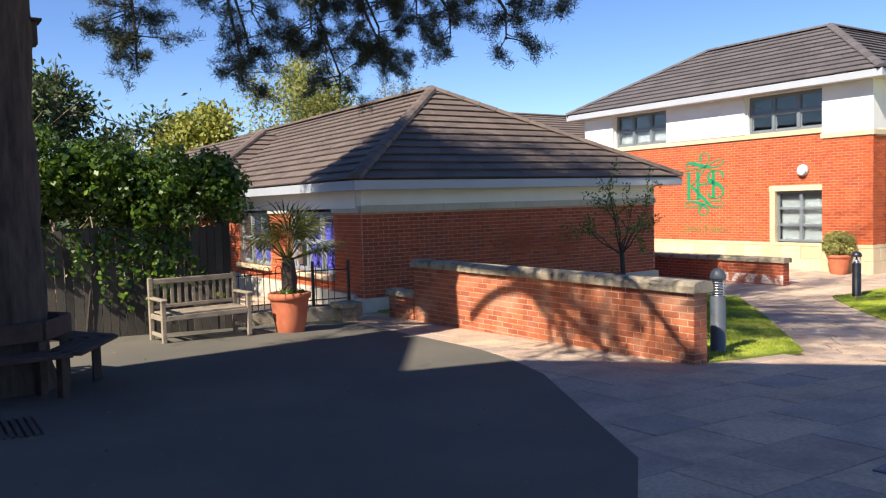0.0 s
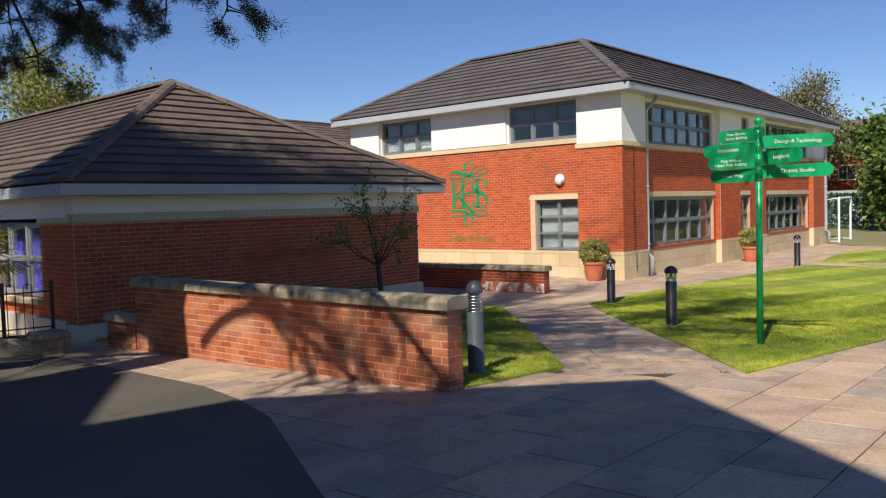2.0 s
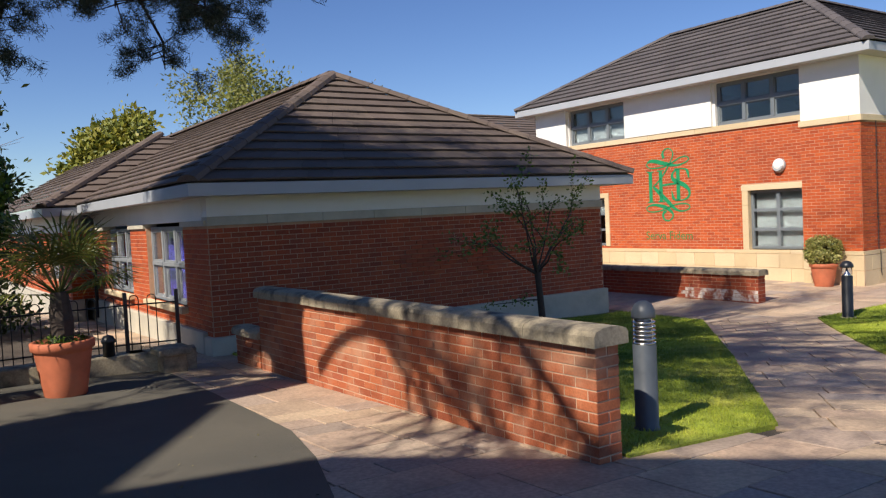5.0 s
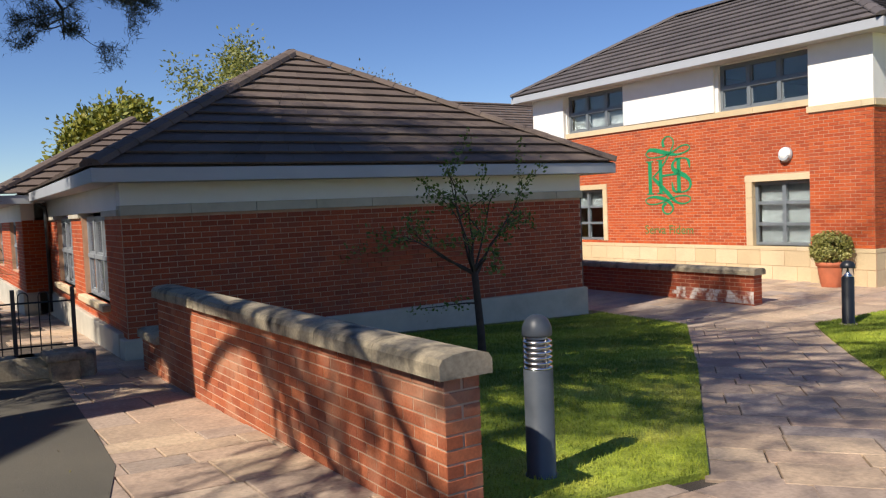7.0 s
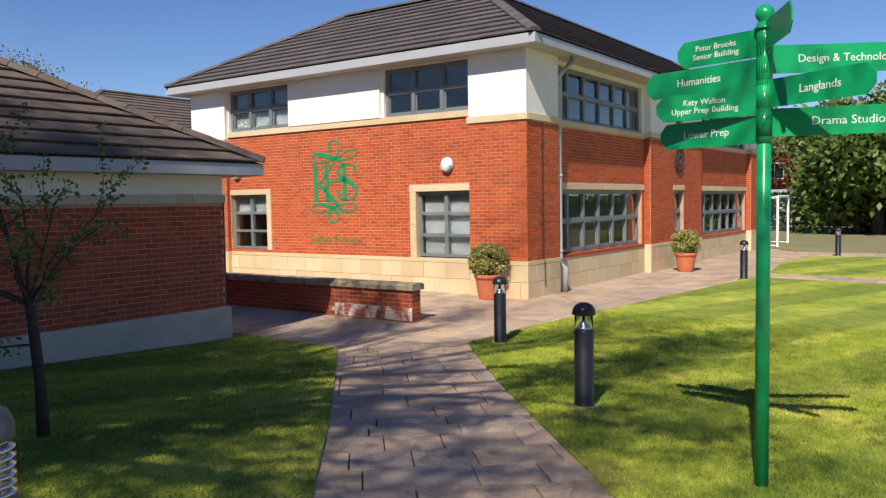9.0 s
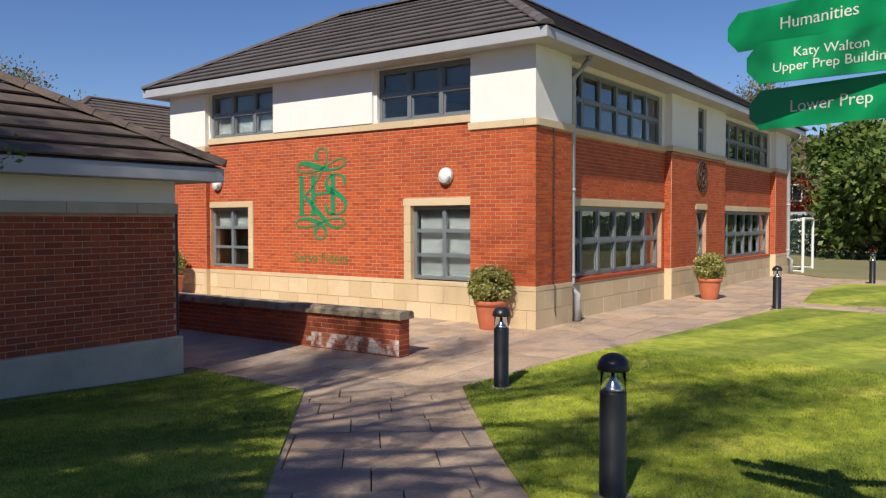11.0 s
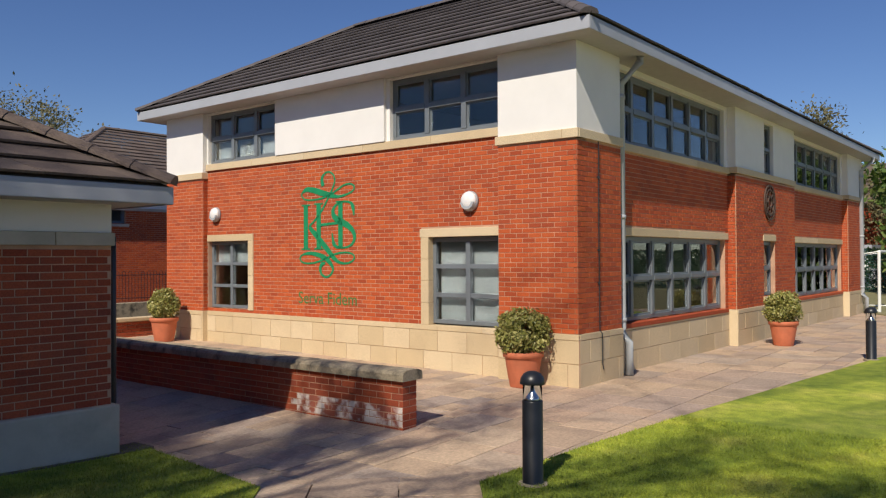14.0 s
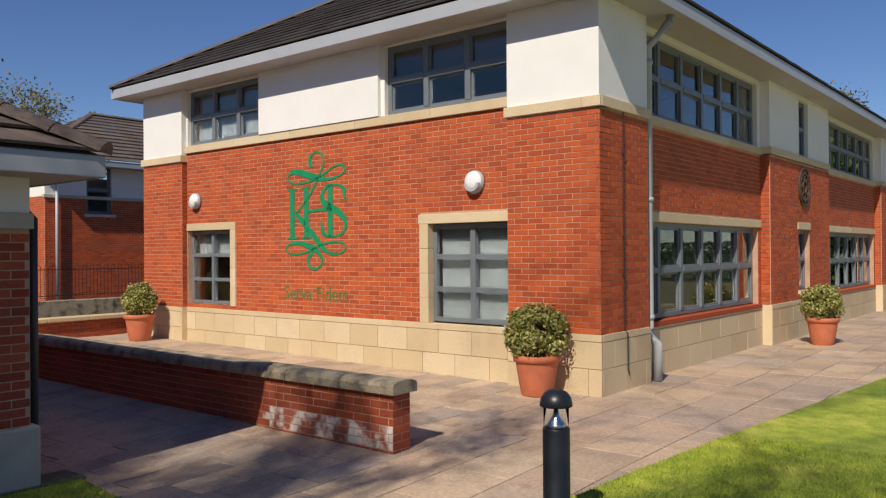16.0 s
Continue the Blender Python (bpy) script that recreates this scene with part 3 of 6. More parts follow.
def ridge_tiles(parent, a, b, mat, r=0.115, seg=0.42):
    a, b = Vector(a), Vector(b)
    L = (b - a).length
    k = max(1, round(L / seg))
    d = (b - a).normalized()
    s = d.cross(Vector((0, 0, 1))).normalized()
    up = s.cross(d)
    for i in range(k):
        p, q = a.lerp(b, i / k), a.lerp(b, (i + 1.06) / k if i < k - 1 else 1)
        vs, fs = [], []
        for pt, rr in ((p, r * 1.05), (q, r * 0.96)):
            for th in (0, 40, 80, 120, 160, 180):
                vs.append(pt + s * rr * 1.15 * math.cos(radians(th)) + up * (rr * math.sin(radians(th)) * 0.75 - 0.01))
        for j in range(5):
            fs.append((j, j + 1, j + 7, j + 6))
        fs.append((5, 4, 3, 2, 1, 0))
        fs.append((6, 7, 8, 9, 10, 11))
        raw("ridge_tile", vs, fs, mat, parent, smooth=False)


# ---- the large building ----
FX, FY = 19.73, 11.51
MB = thing("main_building", "two-storey red-brick school building with white upper band and tiled hipped roof", "building", FX, FY, 0, -0.8, kind="structure")


def front(x):
    return Matrix(((0, 1, 0, x), (-1, 0, 0, 0), (0, 0, 1, 0), (0, 0, 0, 1)))


def side(y):
    return Matrix.Translation((0, y, 0))


PX, PY = 0.12, 0.18                      # recess of the panels on the two sides
Z0, ZB, ZS, ZE = -0.02, 2.86, 3.03, 4.28  # top of plinth, brick top at the pilasters, sill, underside of eaves
END = 19.1
near = lambda b: (b[0] + 5) ** 2 * 0.02 + b[2] * 0.1
door_hole = (-3.08, -1.41, Z0, 1.60)
w0_hole = (-9.21, -7.63, Z0 + 0.06, 1.63)
wall_face(MB, front(PX), -9.23, -1.4, Z0, ZS, [door_hole, w0_hole], M_BRICK, 150, name="wall", order=lambda b: b[1] * -1)
wall_face(MB, front(0), -1.4, 0, Z0, ZB, [], M_BRICK, 300, name="wall", thick=0.3)
wall_face(MB, front(0), -10.63, -9.23, Z0, ZB, [], M_BRICK, 0, name="wall")
wall_face(MB, side(0), 0.0, 1.4, Z0, ZB, [], M_BRICK, 150, name="wall")
long1, long2 = (1.5, 6.62, 0.0, 1.60), (11.45, 16.95, 0.0, 1.60)
slim = (8.65, 9.5, 0.18, 1.60)
wall_face(MB, side(PY), 1.4, 6.8, Z0, 2.86, [long1], M_BRICK, 0, name="wall")
wall_face(MB, side(0), 6.8, 11.2, Z0, ZB, [slim], M_BRICK, 0, name="wall")
wall_face(MB, side(PY), 11.2, 17.1, Z0, 2.86, [long2], M_BRICK, 0, name="wall")
wall_face(MB, side(0), 17.1, END, Z0, ZB, [], M_BRICK, 0, name="wall")
# returns of the pilasters
for x in (1.4, 11.2, END):
    part("wall", box(x - 0.3, x - 0.002, 0.014, 0.6, Z0, ZB), M_BRICK, MB)
for x in (6.8, 17.1):
    w = wall_face(MB, Matrix(((0, 1, 0, x), (-1, 0, 0, 0), (0, 0, 1, 0), (0, 0, 0, 1))), -PY - 0.02, -0.012, Z0, ZB, [], M_BRICK, 0)
w = wall_face(MB, Matrix.Translation((0, 9.23, 0)), 0.002, PX + 0.02, Z0, ZB, [], M_BRICK, 0)
w = wall_face(MB, Matrix(((-1, 0, 0, 0), (0, -1, 0, 10.63), (0, 0, 1, 0), (0, 0, 0, 1))), -6.0, 0, Z0, ZB, [], M_BRICK, 0)
# closing walls and floors inside
for nm, b in (("wall_back", (5.6, 5.8, 5.6, 10.6, -0.8, 4.3)), ("wall_back", (5.6, END, 5.6, 5.8, -0.8, 4.3)), ("wall_end", (END - 0.25, END - 0.02, 0.3, 5.6, -0.8, 4.3))):
    part(nm, box(*b), M_ROOM, MB)
part("room_floor", box(0.3, END - 0.3, 0.45, 5.6, -0.35, -0.25), M_ROOM_FLOOR, MB)
part("room_floor", box(0.3, 5.6, 5.6, 10.4, -0.35, -0.25), M_ROOM_FLOOR, MB)
part("room_floor", box(0.42, END - 0.3, 0.48, 5.6, 2.55, 2.85), M_ROOM, MB)
part("room_floor", box(0.42, 5.6, 5.6, 10.4, 2.55, 2.85), M_ROOM, MB)
part("room_ceiling", box(0.3, END - 0.3, 0.3, 5.6, 4.22, 4.3), M_ROOM, MB)
part("room_ceiling", box(0.3, 5.6, 5.6, 10.4, 4.22, 4.3), M_ROOM, MB)
for x in (7.0, 12.6):
    part("partition", box(x, x + 0.1, 0.5, 5.6, -0.3, 4.3), M_ROOM, MB)
part("partition", box(0.45, 5.6, 4.9, 5.0, -0.3, 4.3), M_ROOM, MB)
# stone plinth
blocks(MB, front(0), -1.4, 0.03, -0.80, Z0, M_STONE, 0.62)
blocks(MB, front(PX), -9.23, -1.4, -0.80, Z0, M_STONE, 0.62)
blocks(MB, front(0), -10.66, -9.23, -0.72, Z0, M_STONE, 0.62)
blocks(MB, side(0), 0.0, 1.4, -0.80, Z0, M_STONE, 0.62)
blocks(MB, side(PY), 1.4, 6.8, -0.80, Z0, M_STONE, 0.9)
blocks(MB, side(0), 6.8, 11.2, -0.80, Z0, M_STONE, 0.9)
blocks(MB, side(PY), 11.2, 17.1, -0.80, Z0, M_STONE, 0.9)
blocks(MB, side(0), 17.1, END, -0.80, Z0, M_STONE, 0.9)
part("plinth", box(-0.03, PX + 0.05, 9.23 - 0.03, 9.25, -0.9, Z0), M_STONE, MB)
part("plinth", box(6.77, 6.79, -0.03, PY, -0.9, Z0), M_STONE, MB)
part("plinth", box(17.07, 17.09, -0.03, PY, -0.9, Z0), M_STONE, MB)
# stone bands and sills, cut in lengths
def band(m, u0, u1, z0, z1, proud, piece=1.2, mat=None):
    u = u0
    while u < u1 - 0.05:
        b = min(u + piece, u1)
        o = part("band_stone", box(u + 0.002, b - 0.002, -proud, 0.2, z0, z1, 0.006), mat or M_STONE, MB)
        o.matrix_basis = m
        u = b
band(front(0), -1.43, 0.04, ZB, ZB + 0.135, 0.045)
band(side(0), 0.0, 1.42, ZB, ZB + 0.135, 0.045)
band(front(0), -10.67, -9.2, ZB, ZB + 0.135, 0.045)
band(front(PX), -9.23, -1.4, ZS, ZS + 0.14, 0.05, 1.6)
band(side(PY), 1.4, 6.8, 2.86, 2.99, 0.05, 1.8)
band(side(0), 6.78, 11.22, ZB + 0.02, ZB + 0.15, 0.04, 2.2)
band(side(PY), 11.2, 17.1, 2.86, 2.99, 0.05, 1.8)
band(side(0), 17.08, END + 0.02, ZB + 0.02, ZB + 0.15, 0.04)
band(side(PY), 1.42, 6.78, 1.46, 1.60, 0.025, 2.7)
band(side(PY), 11.22, 17.08, 1.46, 1.60, 0.025, 2.9)
band(side(0), 8.6, 9.55, 1.46, 1.60, 0.02)
band(side(0), 8.6, 9.55, 0.10, 0.18, 0.05)
# stone surrounds of the two ground-floor windows
for (a, b, zt, zb_) in ((-3.08, -1.41, 1.60, Z0), (-9.21, -7.63, 1.63, Z0 + 0.06)):
    o = part("surround", box(a - 0.02 if a > -5 else a, b, -0.03, 0.16, zt - 0.14, zt, 0.006), M_STONE, MB)
    o.matrix_basis = front(PX)
    k = 0
    z = zb_
    for i in range(4):                                   # jamb stones
        z1_ = z + (zt - 0.14 - zb_) / 4
        jw = 0.17 if a > -5 else 0.16
        (j0, j1) = (a, a + jw) if a > -5 else (b - jw, b)
        o = part("jamb_stone", box(j0, j1, -0.028, 0.16, z + 0.002, z1_ - 0.002, 0.005), M_STONE, MB)
        o.matrix_basis = front(PX)
        z = z1_
# white render of the upper storey
wins_f = [(-9.20, -6.87, ZS + 0.14, 4.26), (-3.80, -1.43, ZS + 0.14, 4.26)]
bm = bmesh.new()
for a, b, c, d in cells(-9.23, -1.4, ZS + 0.14, ZE + 0.1, wins_f):
    add_box(bm, a, b, 0, 0.25, c, d)
part("white_wall", bm, M_WHITE, MB).matrix_basis = front(PX)
part("white_wall", box(-6.86, -3.88, -0.07, 0.02, ZS + 0.142, ZE + 0.1, 0.004), M_WHITE, MB).matrix_basis = front(PX)
part("white_wall", box(0, 1.4, 0.001, 1.4, ZB + 0.136, ZE + 0.1, 0.004), M_WHITE, MB)
part("white_wall", box(0, 3.0, 9.23, 10.63, ZB + 0.136, ZE + 0.1, 0.004), M_WHITE, MB)
up1, upslim, up2 = (1.5, 6.62, 2.99, 4.2), (8.75, 9.45, 3.01, 4.2), (11.45, 16.95, 2.99, 4.2)
for (u0, u1, hol, y, zb_) in ((1.4, 6.8, [up1], PY, 2.991), (6.8, 11.2, [upslim], 0.0, 3.011), (11.2, 17.1, [up2], PY, 2.991), (17.1, END, [], 0.0, 3.011)):
    bm = bmesh.new()
    for a, b, c, d in cells(u0, u1, zb_, ZE + 0.1, hol):
        add_box(bm, a, b, 0, 0.25 if y else 0.43, c, d)
    part("white_wall", bm, M_WHITE, MB).matrix_basis = side(y)
# windows
window(MB, front(PX), -2.91, -1.41, Z0 + 0.02, 1.45, 2, 3, M_FRAME, 0.10, 0.07, blind=1.0)
window(MB, front(PX), -9.21, -7.79, Z0 + 0.08, 1.48, 2, 3, M_FRAME, 0.10, 0.06, blind=0.36)
window(MB, front(PX), -9.20, -6.87, ZS + 0.14, 4.26, 3, 2, M_FRAME, 0.08, 0.075, sash=True, blind=0.95)
window(MB, front(PX), -3.80, -1.43, ZS + 0.14, 4.26, 3, 2, M_FRAME, 0.08, 0.075, sash=True)
window(MB, side(PY), 1.5, 6.62, 0.02, 1.46, 6, 2, M_FRAME, 0.10, 0.075, sash=True)
window(MB, side(PY), 11.45, 16.95, 0.02, 1.46, 6, 2, M_FRAME, 0.10, 0.075, sash=True)
window(MB, side(0), 8.65, 9.5, 0.18, 1.46, 1, 2, M_FRAME, 0.10, 0.06, sash=True)
window(MB, side(PY), *up1, 6, 2, M_FRAME, 0.08, 0.075, sash=True)
window(MB, side(PY), *up2, 6, 2, M_FRAME, 0.08, 0.075, sash=True, blind=0.6)
window(MB, side(0), *upslim, 1, 2, M_FRAME, 0.08, 0.06, sash=True)
for u0, u1 in ((1.45, 6.7), (11.4, 17.0)):               # sloping brick sills
    o = part("brick_sill", box(u0, u1, -0.05, 0.12, -0.075, 0.005, 0.01), M_BRICK, MB)
    o.matrix_basis = side(PY)
# eaves: fascia and soffit
OX, OY = -0.43, -0.45
XE, YE = END + 0.55, 11.15
part("fascia", box(OX, OX + 0.03, OY, YE, ZE, ZE + 0.19, 0.008), M_FASCIA, MB)
part("fascia", box(OX + 0.031, XE, OY, OY + 0.03, ZE, ZE + 0.19, 0.008), M_FASCIA, MB)
part("fascia", box(OX + 0.031, 6.0, YE - 0.03, YE, ZE, ZE + 0.19, 0.008), M_FASCIA, MB)
part("fascia", box(XE - 0.03, XE, OY + 0.031, 6.0, ZE, ZE + 0.19, 0.008), M_FASCIA, MB)
part("soffit", box(OX + 0.03, 0.3, OY + 0.03, YE - 0.03, ZE + 0.01, ZE + 0.03), M_SOFFIT, MB)
part("soffit", box(0.3, XE - 0.03, OY + 0.03, 0.45, ZE + 0.012, ZE + 0.03), M_SOFFIT, MB)
part("soffit", box(0.3, 6.0, 10.4, YE - 0.03, ZE + 0.012, ZE + 0.03), M_SOFFIT, MB)
part("soffit", box(END - 0.3, XE - 0.03, 0.45, 6.0, ZE + 0.012, ZE + 0.03), M_SOFFIT, MB)
roof = new("roof")
roof.parent = MB
zr, D = ZE + 0.19, 3.28
za = zr + D * 0.60
ax, ay, YH = OX + D, OY + D, 7.35
slope_tiles(roof, (OX, YE, zr), (OX, OY, zr), (ax, YH, za), (ax, ay, za), M_TILE)
slope_tiles(roof, (OX, OY, zr), (XE, OY, zr), (ax, ay, za), (XE - D, ay, za), M_TILE)
slope_tiles(roof, (OX + 2 * D, YE, zr), (OX, YE, zr), (ax, YH, za), (ax, YH, za), M_TILE)
slope_tiles(roof, (XE, OY, zr), (XE, OY + 2 * D, zr), (XE - D, ay, za), (XE - D, ay, za), M_TILE)
bm = bmesh.new()                                          # rear slopes and underlay
v = [bm.verts.new(p) for p in ((OX, OY, zr), (OX, YE, zr), (ax, YH, za), (ax, ay, za), (XE, OY, zr), (XE - D, ay, za), (XE, OY + 2 * D, zr), (OX + 2 * D, OY + 2 * D, zr), (OX + 2 * D, YE, zr))]
for f in ((0, 1, 2, 3), (0, 3, 5, 4), (4, 5, 6), (3, 7, 6, 5), (1, 8, 2), (3, 2, 8, 7)):
    bm.faces.new([v[i] for i in f])
for q in v:
    q.co.z -= 0.015
part("underlay", bm, M_TILE, roof)
for p, q in (((OX, OY, zr), (ax, ay, za)), ((OX, YE, zr), (ax, YH, za)), ((ax, ay, za), (ax, YH, za)), ((ax, ay, za), (XE - D, ay, za)), ((XE, OY, zr), (XE - D, ay, za))):
    ridge_tiles(roof, Vector(p) + Vector((0, 0, 0.03)), Vector(q) + Vector((0, 0, 0.03)), M_TILE)


# downpipes, roundel, vents, lamps, cable
def downpipe(parent, x, y, ztop, zbot, out=0.16, mat=M_PIPE, kick=0.12, swan=(0.0, -0.35)):
    r = 0.068
    top = part("pipe", tube([(x + swan[0], y + swan[1], ztop), (x + swan[0], y + swan[1], ztop - 0.1), (x, y, ztop - 0.42), (x, y, zbot + 0.75), (x, y, zbot + 0.68), (x, y - kick, zbot + 0.54), (x, y - kick, zbot + 0.02)], r, 14), mat, parent, smooth=True)
    for z in (ztop - 0.62, (ztop + zbot) / 2, zbot + 0.9):
        part("pipe_clip", lathe([(r + 0.012, z - 0.03), (r + 0.014, z), (r + 0.012, z + 0.03)], 14, None, x, y), mat, parent, smooth=True)


P1 = new("downpipe")
P1.parent = MB
downpipe(P1, 1.55, 0.07, ZE + 0.03, -0.80)
P2 = new("downpipe")
P2.parent = MB
downpipe(P2, END - 0.35, -0.06, ZE + 0.03, -0.82)
part("cable", tube([(0.62, -0.022, ZB), (0.61, -0.022, 1.6), (0.625, -0.022, 0.0), (0.66, -0.045, -0.05), (0.66, -0.045, -0.5), (0.70, -0.045, -0.6)], 0.009, 6), M_PIPE_BLACK, MB, "thin dark cable clipped to brick")
for zc in (2.3, 1.2, 0.7):
    part("cable_clip", box(0.585, 0.635, -0.035, -0.012, zc, zc + 0.03), M_PIPE_BLACK, MB)
RD = new("roundel")
RD.parent = MB
RD.matrix_basis = Matrix.Translation((9.05, -0.03, 2.36)) @ pose(0, 0, 0, 90, 0, 0)
bm = bmesh.new()
for r in (0.40, 0.30, 0.13):
    prof = [(r - 0.02, -0.015), (r + 0.02, -0.015), (r + 0.02, 0.015), (r - 0.02, 0.015), (r - 0.02, -0.015)]
    lathe(prof, 32, bm, cap=False)
part("ring", bm, M_WOOD_DARK, RD, "dark iron tracery rings")
for k in range(8):
    a = k * math.pi / 4
    part("spoke", tube([(0.12 * math.cos(a), 0.12 * math.sin(a), 0), (0.40 * math.cos(a), 0.40 * math.sin(a), 0)], 0.014, 6), M_WOOD_DARK, RD)
for x, z in ((3.55, 1.68), (14.0, 1.68)):
    vb = bmesh.new()
    for k in range(4):
        add_box(vb, x, x + 0.1, -0.012, 0.03, z + k * 0.032, z + k * 0.032 + 0.018)
    o = part("air_vent", vb, M_TERRACOTTA, MB)
    o.matrix_basis = side(PY)
for yv, zv, r in ((8.88, 2.07, 0.155), (2.02, 2.03, 0.165)):
    L = new("wall_lamp")
    L.parent = MB
    L.matrix_basis = Matrix.Translation((PX - 0.012, yv, zv)) @ pose(0, 0, 0, 0, -90, 0)
    part("base", lathe([(r, 0.0), (r, 0.03), (r * 0.97, 0.045)], 28), M_FASCIA, L, smooth=True)
    part("diffuser", lathe([(r * 0.93, 0.045), (r * 0.9, 0.075), (r * 0.7, 0.105), (r * 0.35, 0.122), (0.005, 0.126)], 28), M_LAMPGLASS, L, smooth=True)
    half = bmesh.new()
    hv = [half.verts.new((-(0.02) - (r * 0.92) * math.sin(math.pi * i / 14) * 1.0, r * 0.92 * math.cos(math.pi * i / 14), 0.046)) for i in range(15)]
    top = [half.verts.new((-(0.02) - (r * 0.72) * math.sin(math.pi * i / 14), r * 0.78 * math.cos(math.pi * i / 14), 0.112)) for i in range(15)]
    for i in range(14):
        half.faces.new((hv[i], hv[i + 1], top[i + 1], top[i]))
    half.faces.new(top)
    part("eyelid", half, M_PIPE, L, "grey lower eyelid shade")


# ---- green emblem and motto on the front wall ----
def flat_stroke(bm, pts, widths, y=0.0):
    """A flat band along a line in the wall's plane, 6 mm thick."""
    P = [Vector((p[0], 0, p[1])) for p in pts]
    n = len(P)
    L, R = [], []
    for i in range(n):
        d = (P[min(i + 1, n - 1)] - P[max(i - 1, 0)]).normalized()
        s = Vector((-d.z, 0, d.x))
        w = widths[i] if isinstance(widths, (list, tuple)) else widths
        L.append(P[i] + s * w / 2)
        R.append(P[i] - s * w / 2)
    fr = [[bm.verts.new((q.x, y - 0.006, q.z)) for q in S] for S in (L, R)]
    bk = [[bm.verts.new((q.x, y, q.z)) for q in S] for S in (L, R)]
    for i in range(n - 1):
        bm.faces.new((fr[0][i], fr[1][i], fr[1][i + 1], fr[0][i + 1]))
        bm.faces.new((fr[0][i + 1], bk[0][i + 1], bk[0][i], fr[0][i]))
        bm.faces.new((fr[1][i], bk[1][i], bk[1][i + 1], fr[1][i + 1]))


def spline(pts, k=8):
    """Smooth curve through points."""
    P = [Vector((*p, 0)) for p in pts]
    out = []
    for i in range(len(P) - 1):
        a, b, c, d = P[max(i - 1, 0)], P[i], P[i + 1], P[min(i + 2, len(P) - 1)]
        for j in range(k):
            t = j / k
            q = 0.5 * ((2 * b) + (c - a) * t + (2 * a - 5 * b + 4 * c - d) * t * t + (3 * b - a - 3 * c + d) * t ** 3)
            out.append((q.x, q.y))
    return out + [(P[-1].x, P[-1].y)]


EM = new("wall_emblem")
EM["label"] = "green looping monogram emblem fixed to the brick wall"
EM.parent = MB
EM.matrix_basis = front(PX - 0.007) @ Matrix.Translation((-6.21, 0, 2.77))


def em(x, y):
    """Emblem drawing space (0 to 340 across, 0 to 650 down) to metres."""
    return (x * 1.56 / 340, -y * 2.02 / 650)


def brush(name, pts, thick, k=8):
    """A pen stroke whose width follows the numbers given along it."""
    bm = bmesh.new()
    c = spline([em((x - 165) * 1.03, (y - 68) * 1.05) for x, y in pts], k)
    n, m_ = len(c), len(thick) - 1
    ws = []
    for i in range(n):
        t = m_ * i / (n - 1)
        a = min(int(t), m_ - 1)
        ws.append((thick[a] + (thick[a + 1] - thick[a]) * (t - a)) * 1.03 * 1.50 / 340)
    flat_stroke(bm, c, ws)
    part(name, bm, M_EMBLEM, EM)


brush("scroll", [(310, 155), (304, 112), (320, 84), (345, 76), (370, 95), (378, 130), (368, 168), (345, 218), (290, 318), (228, 388)], (20, 15, 8, 7, 7, 8, 8, 9, 9, 9))
brush("scroll", [(186, 186), (210, 168), (250, 174), (300, 193), (350, 211), (400, 222), (445, 214), (480, 195), (487, 172), (465, 155), (430, 160), (395, 182), (355, 207), (300, 226), (250, 232), (205, 227), (183, 206), (186, 186)],
      (7, 18, 24, 25, 22, 10, 8, 7, 7, 7, 7, 8, 8, 8, 7, 7, 7, 7))
brush("scroll", [(226, 390), (258, 428), (300, 480), (340, 532), (370, 572), (400, 598), (440, 606), (478, 590), (486, 566), (464, 547), (420, 544), (380, 552), (330, 575), (285, 594), (240, 605), (192, 602), (171, 580), (185, 556), (230, 546), (280, 556), (320, 574), (352, 605), (367, 640), (350, 674), (325, 684), (300, 668), (293, 636), (303, 610), (322, 603)],
      (14, 24, 25, 24, 20, 13, 8, 7, 7, 7, 8, 8, 8, 8, 7, 7, 7, 7, 14, 20, 22, 18, 10, 8, 8, 11, 15, 17, 10))
for x, y0, y1 in ((207, 262, 521), (284, 257, 520), (410, 252, 517)):
    brush("letter_stem", [(x, y0), (x, y1)], (26, 26))
    brush("serif", [(x - 26, y0), (x + 26, y0)], (6, 6))
    brush("serif", [(x - 26, y1), (x + 26, y1)], (6, 6))
brush("letter_bar", [(290, 382), (400, 373)], (11, 11))
brush("letter_curve", [(485, 336), (479, 285), (462, 260), (425, 254), (388, 268), (368, 302), (376, 338), (410, 365), (450, 390), (480, 425), (488, 465), (470, 500), (432, 516), (392, 511), (372, 492), (362, 432)],
      (5, 20, 9, 7, 9, 17, 25, 28, 26, 20, 15, 10, 7, 10, 19, 3))
MT = new("wall_motto")
MT["label"] = "faded green motto lettering on the brick wall"
MT.parent = MB
MT.matrix_basis = front(PX - 0.008)
text_part("lettering", "Serva Fidem", 0.33, Matrix.Translation((-5.43, 0, 0.34)) @ pose(0, 0, 0, 90, 0, 0), M_OLIVE, MT)


